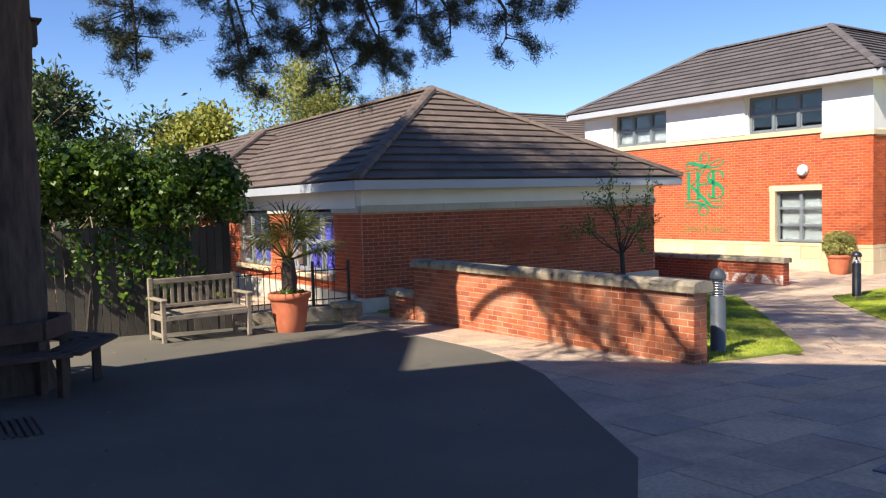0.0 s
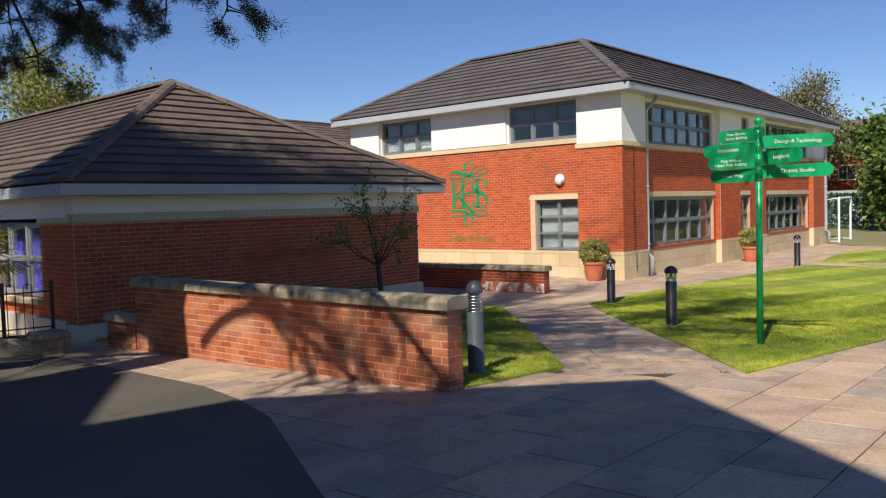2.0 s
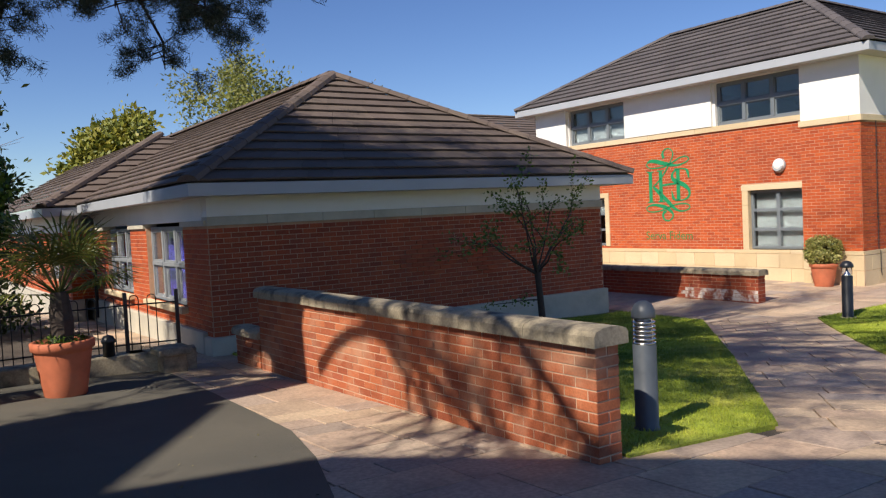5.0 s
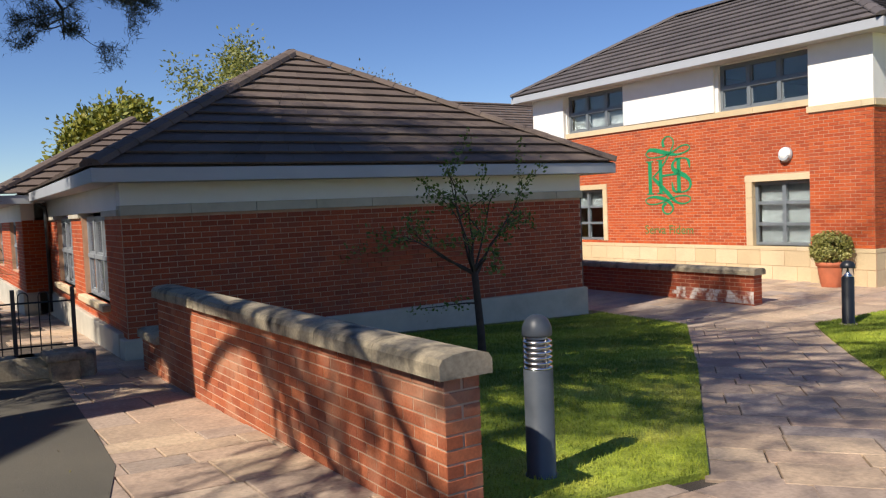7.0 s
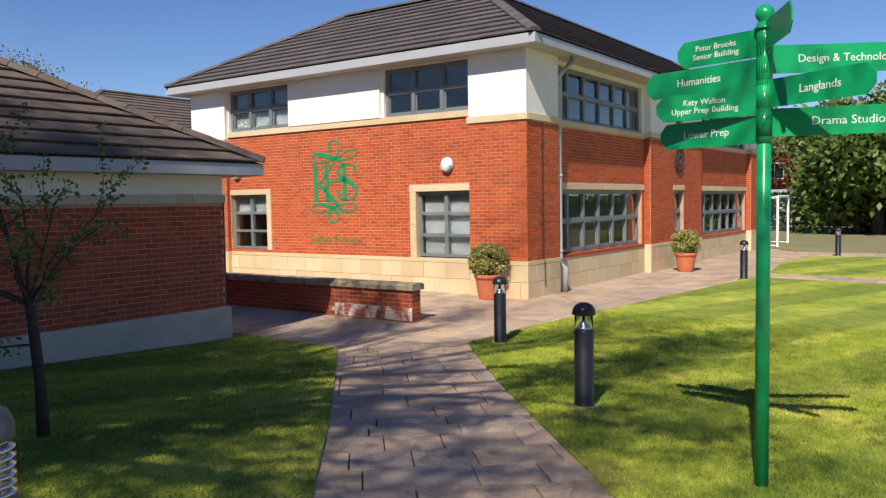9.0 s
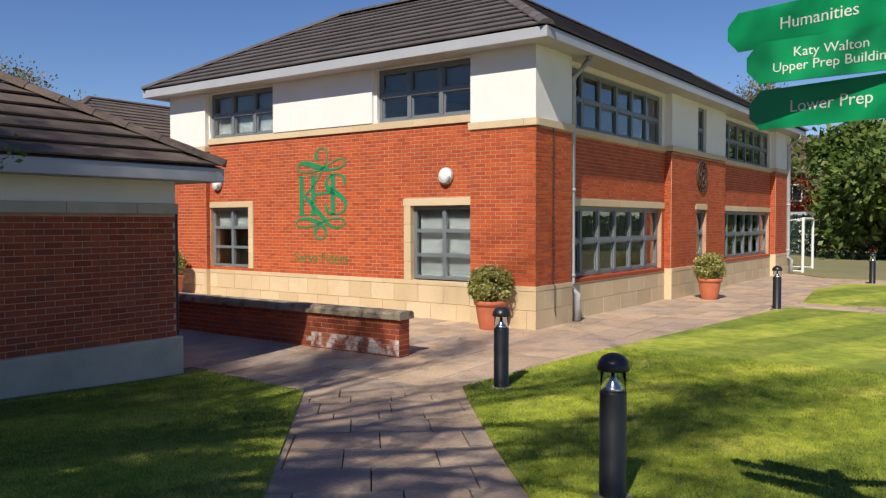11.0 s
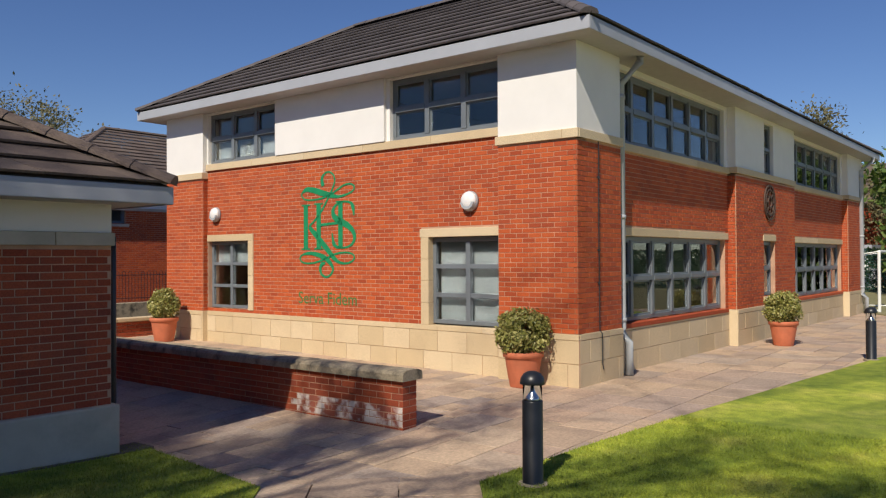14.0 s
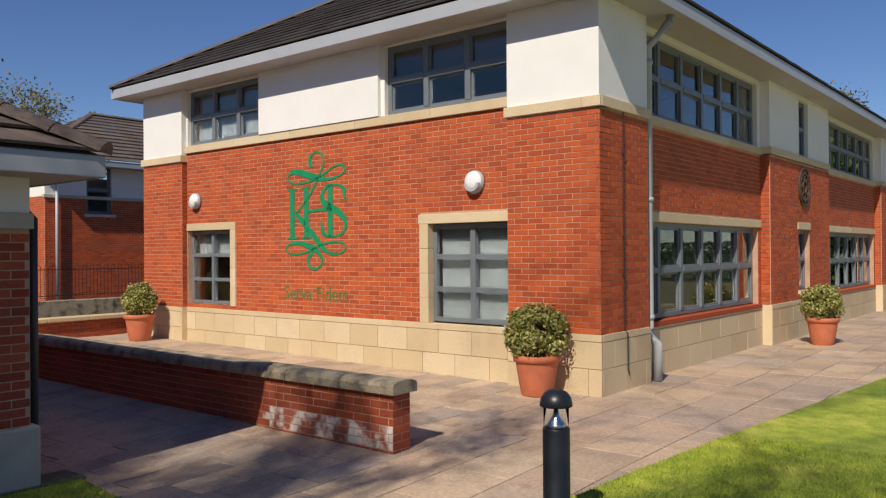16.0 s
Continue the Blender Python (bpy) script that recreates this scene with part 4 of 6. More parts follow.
# ---- the single-storey building ----
SB = thing("small_building", "single-storey red-brick building with white band and weathered tiled hipped roof", "building", 0, 0, 0, kind="structure")
SX0, SX1, SY0, SY1 = 6.02, 13.82, 13.92, 27.0
zb, zp, ze = 1.25, -0.28, 1.66
zpr = -0.40                                               # the plinth's top is lower towards the far end
# end and far walls take the darker stained brick, the long side the lighter
wall_face(SB, side(SY0), SX0 + 0.004, SX1, -0.36, zb, [], M_BRICK_DARK, 300, name="wall", order=lambda b: abs(b[0] - 9))
sw = [(-17.45, -15.15, 0.0, zb + 0.02), (-20.9, -18.7, 0.0, zb + 0.02)]
wall_face(SB, front(SX0), -SY1, -SY0 - 0.004, -0.36, zb, sw, M_BRICK, 150, name="wall", order=lambda b: -b[0])
part("wall", box(SX1 - 0.28, SX1 - 0.002, SY0 + 0.013, SY1, -0.9, zb), M_BRICK_DARK, SB)
part("wall", box(SX0 + 0.3, SX1 - 0.3, SY1 - 0.3, SY1, -0.9, 1.9), M_ROOM, SB)
part("wall", box(SX0 + 4.0, SX0 + 4.1, SY0 + 0.3, SY1 - 0.3, -0.9, 1.9), M_ROOM, SB)
part("room_floor", box(SX0 + 0.3, SX0 + 4, SY0 + 0.3, SY1 - 0.3, -0.75, -0.7), M_ROOM_FLOOR, SB)
part("room_ceiling", box(SX0 + 0.3, SX1 - 0.3, SY0 + 0.3, SY1 - 0.3, 1.7, 1.75), M_ROOM, SB)
part("plinth", box(SX0 - 0.07, SX1 + 0.05, SY0 - 0.09, SY0 + 0.25, -1.4, -0.355, 0.02), M_PLASTER, SB, "grey rendered plinth with damp stains")
part("plinth", box(SX0 - 0.08, SX0 + 0.25, SY0 + 0.26, SY1, -1.4, -0.30, 0.02), M_PLASTER, SB, "cream rendered plinth")
# band of grey stone and white boards
for u in range(9):
    a, b = SX0 - 0.02 + u * 0.905, SX0 - 0.02 + (u + 1) * 0.905
    part("band_stone", box(a + 0.002, min(b, SX1 + 0.02) - 0.002, SY0 - 0.05, SY0 + 0.2, zb, zb + 0.13, 0.006), M_PLASTER, SB)
for a, b in ((SY0 - 0.02, 15.15), (17.45, 18.7), (20.9, SY1)):
    part("band_stone", box(SX0 - 0.05, SX0 + 0.2, a + 0.035, b, zb, zb + 0.08, 0.006), M_PLASTER, SB)
part("white_board", box(SX0 - 0.005, SX1, SY0 - 0.012, SY0 + 0.2, zb + 0.131, ze + 0.1, 0.004), M_WHITE, SB)
part("white_board", box(SX0 - 0.012, SX0 + 0.2, SY0 + 0.21, SY1, zb + 0.081, ze + 0.1, 0.004), M_WHITE, SB)
for a, b in ((15.15, 17.45), (18.7, 20.9)):
    window(SB, front(SX0), -b, -a, 0.0, zb + 0.02, 3, 2, M_FRAME_PALE, 0.08, 0.06, sash=True)
    part("curtain", box(SX0 + 0.35, SX0 + 0.37, a + 0.1, b - 0.1, -0.2, zb), M_BLUE, SB)
    part("window_sill", box(SX0 - 0.12, SX0 + 0.1, a - 0.06, b + 0.06, -0.10, 0.0, 0.015), M_STONE, SB)
# eaves and roof
EX0, EX1, EY0, EY1 = 5.62, 14.2, 13.38, 32.0
part("fascia", box(EX0, EX1, EY0, EY0 + 0.03, ze, ze + 0.18, 0.01), M_FASCIA, SB, "blue-grey painted fascia")
part("fascia", box(EX0, EX0 + 0.03, EY0 + 0.031, SY1, ze, ze + 0.18, 0.01), M_FASCIA, SB)
part("fascia", box(EX1 - 0.03, EX1, EY0 + 0.031, SY1, ze, ze + 0.18, 0.01), M_FASCIA, SB)
part("soffit", box(EX0 + 0.03, EX1 - 0.03, EY0 + 0.03, SY0 + 0.2, ze + 0.01, ze + 0.03), M_SOFFIT, SB)
part("soffit", box(EX0 + 0.03, SX0 + 0.2, SY0 + 0.2, SY1, ze + 0.01, ze + 0.03), M_SOFFIT, SB)
part("soffit", box(SX1 - 0.2, EX1 - 0.03, SY0 + 0.2, SY1, ze + 0.01, ze + 0.03), M_SOFFIT, SB)
sroof = new("roof")
sroof.parent = SB
zr, D = ze + 0.18, (EX1 - EX0) / 2
za, HY = zr + D * 0.548, 4.12                            # rise, and depth of the hipped end
cx = EX0 + D
slope_tiles(sroof, (EX0, EY0, zr), (EX1, EY0, zr), (cx, EY0 + HY, za), (cx, EY0 + HY, za), M_TILE_OLD, 0.35)
slope_tiles(sroof, (EX0, EY1, zr), (EX0, EY0, zr), (cx, EY1, za), (cx, EY0 + HY, za), M_TILE_OLD, 0.35)
bm = bmesh.new()
v = [bm.verts.new(p) for p in ((EX0, EY0, zr), (EX1, EY0, zr), (cx, EY0 + HY, za), (EX0, EY1, zr), (cx, EY1, za), (EX1, EY1, zr))]
for f in ((0, 1, 2), (0, 2, 4, 3), (1, 5, 4, 2)):
    bm.faces.new([v[i] for i in f])
for q in v:
    q.co.z -= 0.012
part("underlay", bm, M_TILE_OLD, sroof)
for p, q in (((EX0, EY0, zr), (cx, EY0 + HY, za)), ((EX1, EY0, zr), (cx, EY0 + HY, za)), ((cx, EY0 + HY, za), (cx, EY1, za))):
    ridge_tiles(sroof, Vector(p) + Vector((0, 0, 0.03)), Vector(q) + Vector((0, 0, 0.03)), M_TILE_OLD, 0.13)
for k in range(3):
    part("lichen_patch", lathe([(0.10 - 0.02 * k, 0), (0.07, 0.03), (0.01, 0.045)], 9, None, EX0 + 0.12 + 0.14 * k, EY0 + 0.14 + 0.15 * k), M_LICHEN, sroof).location.z = zr + 0.12 + 0.08 * k
P3 = new("downpipe")
P3.parent = SB
part("pipe", tube([(SX1 + 0.07, SY0 + 0.55, ze), (SX1 + 0.07, SY0 + 0.35, ze - 0.2), (SX1 + 0.07, SY0 + 0.12, ze - 0.32), (SX1 + 0.07, SY0 + 0.12, -1.0)], 0.045, 12), M_PIPE_BLACK, P3, smooth=True)
P4 = new("downpipe")
P4.parent = SB
part("pipe", tube([(EX0 + 0.1, 21.9, ze), (EX0 + 0.3, 21.9, ze - 0.15), (SX0 - 0.1, 21.9, ze - 0.3), (SX0 - 0.1, 21.9, -0.7)], 0.04, 10), M_PIPE_BLACK, P4, smooth=True)

SB.matrix_basis = Matrix.Translation((5.90, 13.78, 0)) @ Matrix.Rotation(radians(-1.5), 4, "Z") @ Matrix.Translation((-6.02, -13.92, 0))

# its rear wing
RW = thing("rear_wing", "rear wing in red brick with a low tiled hipped roof", "building", kind="structure")
RX0, RX1, RY0, RY1 = 5.75, 12.0, 22.3, 36.0
wall_face(RW, front(RX0 - 0.15), -RY1, -RY0, -0.3, 1.25, [(-25.0, -23.6, 0.1, 1.27), (-28.6, -27.2, 0.1, 1.27)], M_BRICK, 0)
wall_face(RW, side(RY0), RX0 - 0.15, RX0 + 0.5, -0.3, 1.25, [], M_BRICK, 0)
for a in (23.6, 27.2):
    window(RW, front(RX0 - 0.15), -a - 1.4, -a, 0.1, 1.25, 2, 2, M_FRAME_PALE, 0.08, 0.06, sash=True)
    part("curtain", box(RX0 + 0.2, RX0 + 0.22, a, a + 1.4, 0, 1.25), M_ROOM, RW)
part("plinth", box(RX0 - 0.22, RX0 + 0.1, RY0 - 0.06, RY1, -1.2, -0.3, 0.02), M_PLASTER, RW)
part("white_board", box(RX0 - 0.16, RX0 + 0.1, RY0, RY1, 1.25, 1.75), M_WHITE, RW)
wx0, wx1, wy0 = 5.0, 12.4, 21.7
part("fascia", box(wx0, wx0 + 0.03, wy0, RY1, 1.62, 1.8), M_FASCIA, RW)
part("fascia", box(wx0 + 0.031, wx0 + 1.0, wy0, wy0 + 0.03, 1.62, 1.8), M_FASCIA, RW)
part("soffit", box(wx0 + 0.03, RX0, wy0 + 0.03, RY1, 1.63, 1.65), M_SOFFIT, RW)
D2 = (wx1 - wx0) / 2
rroof = new("roof")
rroof.parent = RW
z2, zt2 = 1.8, 1.8 + D2 * 0.552
slope_tiles(rroof, (wx0, wy0, z2), (wx1, wy0, z2), (wx0 + D2, wy0 + D2, zt2), (wx0 + D2, wy0 + D2, zt2), M_TILE_OLD, 0.35)
slope_tiles(rroof, (wx0, RY1, z2), (wx0, wy0, z2), (wx0 + D2, RY1, zt2), (wx0 + D2, wy0 + D2, zt2), M_TILE_OLD, 0.35)
ridge_tiles(rroof, (wx0, wy0, z2 + 0.03), (wx0 + D2, wy0 + D2, zt2 + 0.03), M_TILE_OLD, 0.13)

# ---- the hall behind, seen between the two buildings ----
HL = thing("rear_hall", "two-storey red-brick hall with grey window and tiled roof", "building", kind="structure")
hx, hy = 22.9, 33.0
hwin = (24.3, 25.2, 2.4, 4.05)
wall_face(HL, side(hy), hx, 36.0, -0.8, 2.95, [hwin], M_BRICK, 0)
wall_face(HL, front(hx), -hy - 8.0, -hy - 0.012, -0.8, 2.95, [], M_BRICK, 0)
bm = bmesh.new()
for a, b, c, d in cells(hx, 36.0, 2.95, 4.0, [hwin]):
    add_box(bm, a, b, hy, hy + 0.25, c, d)
part("white_wall", bm, M_WHITE, HL)
part("white_wall", box(hx, hx + 0.25, hy + 0.25, hy + 8, 2.95, 4.0), M_WHITE, HL)
part("band_stone", box(hx - 0.04, 36.0, hy - 0.05, hy + 0.1, 2.9, 3.0), M_PLASTER, HL)
window(HL, side(hy), *hwin, 1, 2, M_FRAME, 0.08, 0.08, sash=True)
part("window_sill", box(24.2, 25.3, hy - 0.1, hy + 0.1, 2.3, 2.4), M_PLASTER, HL)
part("wall_back", box(hx + 0.3, 36, hy + 4, hy + 4.2, -0.8, 4.0), M_ROOM, HL)
part("fascia", box(hx - 0.6, 36.6, hy - 0.6, hy - 0.57, 4.0, 4.18), M_FASCIA, HL)
part("fascia", box(hx - 0.6, hx - 0.57, hy - 0.57, hy + 8, 4.0, 4.18), M_FASCIA, HL)
part("soffit", box(hx - 0.57, 36.6, hy - 0.57, hy + 0.2, 4.01, 4.03), M_SOFFIT, HL)
part("soffit", box(hx - 0.57, hx + 0.2, hy + 0.2, hy + 8, 4.01, 4.03), M_SOFFIT, HL)
hroof = new("roof")
hroof.parent = HL
DH = 3.9
slope_tiles(hroof, (hx - 0.6, hy - 0.6, 4.18), (36.6, hy - 0.6, 4.18), (hx - 0.6 + DH, hy - 0.6 + DH, 6.35), (36.6 - DH, hy - 0.6 + DH, 6.35), M_TILE_OLD, 0.35, 0.6)
slope_tiles(hroof, (hx - 0.6, hy - 0.6 + 2 * DH, 4.18), (hx - 0.6, hy - 0.6, 4.18), (hx - 0.6 + DH, hy - 0.6 + DH, 6.35), (hx - 0.6 + DH, hy - 0.6 + DH, 6.35), M_TILE_OLD, 0.35, 0.6)
ridge_tiles(hroof, (hx - 0.6, hy - 0.6, 4.2), (hx - 0.6 + DH, hy - 0.6 + DH, 6.38), M_TILE_OLD)
ridge_tiles(hroof, (hx - 0.6 + DH, hy - 0.6 + DH, 6.38), (36.6 - DH, hy - 0.6 + DH, 6.38), M_TILE_OLD)
part("pipe", tube([(23.25, hy - 0.1, 4.0), (23.25, hy - 0.1, -0.7)], 0.05, 10), M_PIPE, HL, smooth=True)

# decorative projecting bricks on the small building's end wall
PB = new("projecting_bricks_panel")
PB.parent = SB
PB["label"] = "two diamonds of slightly projecting bricks"
PB.matrix_basis = side(SY0)
for b in bricks_of(SX0, SX1, -0.36, zb):
    u, z = (b[0] + b[1]) / 2, (b[2] + b[3]) / 2
    if b[1] - b[0] > 0.2 and min(abs(u - 9.75) / 0.75 + abs(z - 0.55) / 0.36, abs(u - 10.95) / 0.62 + abs(z - 0.5) / 0.32) < 1:
        ob = new("brick", brick_mesh(0.215, b[3] - b[2], 0.012, M_BRICK_DARK))
        ob.parent = PB
        ob.matrix_basis = pose(u, -0.027, z)


# ---- low walls ----
def coping(parent, x0, x1, y0, y1, z, h=0.13, piece=0.75, mat=M_COPING):
    """Saddle-backed coping stones along y, each a piece."""
    y = y0
    xm = (x0 + x1) / 2
    rng = random.Random(7)
    while y < y1 - 0.05:
        b = min(y + piece * rng.uniform(0.85, 1.15), y1)
        if y1 - b < 0.25:
            b = y1
        bm = bmesh.new()
        w = (x1 - x0) / 2
        sec = [(x0, z), (x1, z)] + [(xm + w * math.cos(q), z + h * (0.58 + 0.42 * math.sin(q) ** 0.8)) for q in (0.0, 0.5, 1.05, math.pi / 2, math.pi - 1.05, math.pi - 0.5, math.pi)]
        dz = rng.uniform(-0.003, 0.003)
        A = [bm.verts.new((px, y + 0.003, pz + dz)) for px, pz in sec]
        B = [bm.verts.new((px, b - 0.003, pz + dz)) for px, pz in sec]
        for i in range(len(sec)):
            j = (i + 1) % len(sec)
            bm.faces.new((A[i], B[i], B[j], A[j]))
        bm.faces.new(A)
        bm.faces.new(B[::-1])
        bmesh.ops.bevel(bm, geom=[e for e in bm.edges if abs(e.calc_face_angle(0)) > 0.6], offset=0.006, segments=1, affect="EDGES")
        bmesh.ops.recalc_face_normals(bm, faces=bm.faces)
        part("coping_stone", bm, mat, parent)
        y = b


def yard_wall(name, label, x0, x1, y0, y1, z0, z1, singles, mat, salt=None, cope=0.05, ch=0.13, mortar=M_MORTAR):
    W = thing(name, label, "wall")
    core = part("core", box(x0 + 0.005, x1 - 0.005, y0 + 0.005, y1 - 0.005, z0 - 0.2, z1), mortar, W)
    n = round((z1 - z0) / 0.075)
    z0 = z1 - n * 0.075
    bs = bricks_of(-y1, -y0, z0, z1)
    bs.sort(key=lambda b: -b[0])
    if salt:
        low = [b for b in bs if z0 + 0.075 < b[2] < z0 + 0.3 and -b[0] < salt]
        bs = [b for b in bs if b not in low]
        lay_bricks(W, low, front(x0 + 0.005), M_SALT, 60, 0.005)
    lay_bricks(W, bs, front(x0 + 0.005), mat, singles, 0.005)
    lay_bricks(W, [b for i in range(n) for b in
               ([(x0, x1, z0 + i * 0.075 + 0.005, z0 + i * 0.075 + 0.07)] if i % 2 else [(x0, (x0 + x1) / 2 - 0.005, z0 + i * 0.075 + 0.005, z0 + i * 0.075 + 0.07), ((x0 + x1) / 2 + 0.005, x1, z0 + i * 0.075 + 0.005, z0 + i * 0.075 + 0.07)])],
               side(y0 + 0.005), mat, 30, 0.005)
    lay_bricks(W, bricks_of(y0, y1, z0, z1), Matrix(((0, -1, 0, x1 - 0.005), (1, 0, 0, 0), (0, 0, 1, 0), (0, 0, 0, 1))), mat, 0, 0.005)
    coping(W, x0 - cope, x1 + cope, y0 - cope, y1 + cope * 0.5, z1, ch)
    return W


M_SALT, _nts, _bs = nodes_of("brick_with_salt_bloom", 0.9)
_c = ramp(_nts, piece_random(_nts), [(0.0, (0.30, 0.08, 0.05)), (1.0, (0.40, 0.13, 0.08))])
_c = mix(_nts, _c, (0.74, 0.66, 0.60), ramp(_nts, geo_noise(_nts, 4.5, 5), [(0.42, (0, 0, 0)), (0.52, (1, 1, 1))]))
_nts.links.new(_c, _bs.inputs["Base Color"])
bump(_nts, _bs, geo_noise(_nts, 60, 3), 0.4, 0.004)

yard_wall("brick_wall", "weathered red-brick garden wall with lichened saddle coping", 5.85, 6.075, 6.24, 11.95, -0.62, 0.34, 300, M_BRICK_WALL, mortar=M_MORTAR_PALE)
yard_wall("brick_wall", "short low brick stub with mossy coping at the wall's end", 5.86, 6.07, 12.0, 12.8, -0.72, -0.19, 30, M_BRICK_WALL, ch=0.11, mortar=M_MORTAR_PALE)
yard_wall("brick_wall", "long low red-brick wall with white salt bloom and grey coping", 16.10, 16.34, 11.74, 22.6, -0.86, -0.26, 240, M_BRICK_DARK, salt=13.6, ch=0.125)
TW = thing("terrace_wall", "low brick terrace wall with pale coping behind the planters", "wall")
w = part("wall", box(16.4, 21.5, 22.7, 22.9, -0.9, -0.3), M_MORTAR, TW)
lay_bricks(w, bricks_of(16.4, 21.5, -0.84, -0.315), side(22.7), M_BRICK_DARK, 0)
for k in range(6):
    part("coping_stone", box(16.4 + 0.85 * k + 0.003, 16.4 + 0.85 * (k + 1), 22.62, 22.98, -0.30, -0.22, 0.012), M_STONE, TW)


# ---- planters ----
def planter(name, label, x, y, z, group="terracotta planters", seed=1, top=0.29, h=0.52, bush=0.45, tall=0.41):
    T = thing(name, label, "planter", x, y, z, group=group)
    part("pot", lathe([(top * 0.66, 0.0), (top * 0.69, 0.015), (top * 0.80, h * 0.35), (top * 0.92, h * 0.78), (top * 0.94, h * 0.83), (top * 1.03, h * 0.85), (top * 1.05, h * 0.98), (top * 1.0, h), (top * 0.9, h), (top * 0.88, h * 0.9)], 32, cap=True), M_TERRACOTTA, T, smooth=True)
    part("soil", lathe([(top * 0.9, h * 0.88), (top * 0.5, h * 0.93), (0.01, h * 0.95)], 20), M_SOIL, T)
    if bush:
        rng = np.random.default_rng(seed)
        c, n = [], []
        for k in range(40):
            d = rng.normal(size=3)
            d /= np.linalg.norm(d)
            d[2] = d[2] * 0.85 + 0.12
            ctr = np.array((0, 0, h + tall * 0.58)) + d * np.array((bush * 0.66, bush * 0.66, tall * 0.72))
            p, q = blob_points(rng, ctr, (bush * 0.36, bush * 0.36, tall * 0.36), 170, 0.3)
            c.append(p)
            n.append(q)
        c, n = np.concatenate(c), np.concatenate(n)
        part("stems", tube([(0, 0, h * 0.9), (0.02, 0, h + tall * 0.8)], [0.03, 0.015], 6), M_THIN, T)
        leaves("foliage", c, n, 0.028, M_BUSH, T, aspect=0.55, seed=seed)
    return T


planter("planter", "terracotta pot with a rounded variegated shrub by the corner", 19.36, 12.22, -0.79, seed=1)
planter("planter", "terracotta pot with a rounded variegated shrub beside the side pilaster", 27.2, 10.66, -0.79, seed=2)
planter("planter", "terracotta pot with a rounded variegated shrub on the terrace", 19.3, 21.35, -0.67, seed=3, bush=0.36)


# ---- palm in its pot ----
PALM = planter("palm_planter", "tall terracotta pot with a fan palm in sun and shade", 3.6, 11.9, ground_z(3.6, 11.9), group="", top=0.31, h=0.60, bush=0)
pbm = tube([(0, 0, 0.5), (0.01, 0, 0.8), (0.0, 0.01, 1.12)], [0.10, 0.12, 0.09], 10)
part("trunk", pbm, M_THIN, PALM, "fibrous brown palm trunk")
rng = random.Random(3)
for k in range(24):
    az, el = 2 * math.pi * k / 24 * 2.4, radians(rng.uniform(0, 68))
    L = rng.uniform(0.40, 0.60)
    d = Vector((math.cos(az) * math.cos(el), math.sin(az) * math.cos(el), math.sin(el)))
    hub = Vector((0, 0, 1.12)) + d * L
    bm = tube([Vector((0, 0, 1.08)), Vector((0, 0, 1.10)) + d * L * 0.5, hub], [0.011, 0.008, 0.006], 5)
    sx = d.cross(Vector((0, 0, 1))).normalized()
    up = sx.cross(d)
    for j in range(19):                                   # the fan's fingers
        a = radians(-115 + 230 * j / 18)
        q = (d * math.cos(a) + sx * math.sin(a)).normalized()
        ln = 0.56 * (0.72 + 0.28 * math.cos(a)) * rng.uniform(0.9, 1.08)
        s = q.cross(up).normalized() * 0.013
        tip = hub + q * ln + Vector((0, 0, -0.09 * rng.uniform(0.6, 1.4)))
        mid = hub + q * ln * 0.55 + up * 0.012
        v = [bm.verts.new(p) for p in (hub, mid - s, tip, mid + s)]
        bm.faces.new(v)
    part("frond", bm, M_PALM, PALM)
prng = np.random.default_rng(5)
cpt, cn = blob_points(prng, (0, 0, 0.6), (0.27, 0.27, 0.07), 420, 0.1)
tagged(leaves("underplanting", cpt, cn, 0.022, M_IVY, PALM, seed=5), kind="stuff")


# ---- iron railing on its kerb behind the palm ----
def railing(name, label, pts, z0, z1, kerb, hoop=True, gap=0.105):
    R = thing(name, label, "railing")
    for (x0, y0), (x1, y1) in zip(pts, pts[1:]):
        L = math.hypot(x1 - x0, y1 - y0)
        d = Vector(((x1 - x0) / L, (y1 - y0) / L, 0))
        o = Vector((x0, y0, 0))
        for z in (z0 + 0.08, z1 - 0.12):
            part("rail", tube([o + Vector((0, 0, z)), o + d * L + Vector((0, 0, z))], 0.011, 6), M_BLACK, R)
        n = int(L / (gap * 2))
        for k in range(n):
            a, b = o + d * (gap * (2 * k + 0.5)), o + d * (gap * (2 * k + 1.5))
            r = gap / 2
            pts_ = [a + Vector((0, 0, z0))] + [a.lerp(b, 0.5) + d * (-r * math.cos(t * math.pi / 8)) + Vector((0, 0, z1 - r + r * math.sin(t * math.pi / 8))) for t in range(9)] + [b + Vector((0, 0, z0))]
            part("hoop", tube(pts_, 0.007, 6), M_BLACK, R)
    for x, y in pts:
        part("post", box(x - 0.022, x + 0.022, y - 0.022, y + 0.022, z0 - 0.1, z1 + 0.04, 0.006), M_BLACK, R)
    for (x0, y0), (x1, y1) in zip(pts, pts[1:]):
        k = part("kerb", box(0, math.hypot(x1 - x0, y1 - y0) + 0.2, -0.16, 0.16, kerb - 0.5, kerb, 0.02), M_COPING, R, "dark mossy stone kerb")
        k.matrix_basis = pose(x0, y0, 0, 0, 0, math.degrees(math.atan2(y1 - y0, x1 - x0)))
    return R


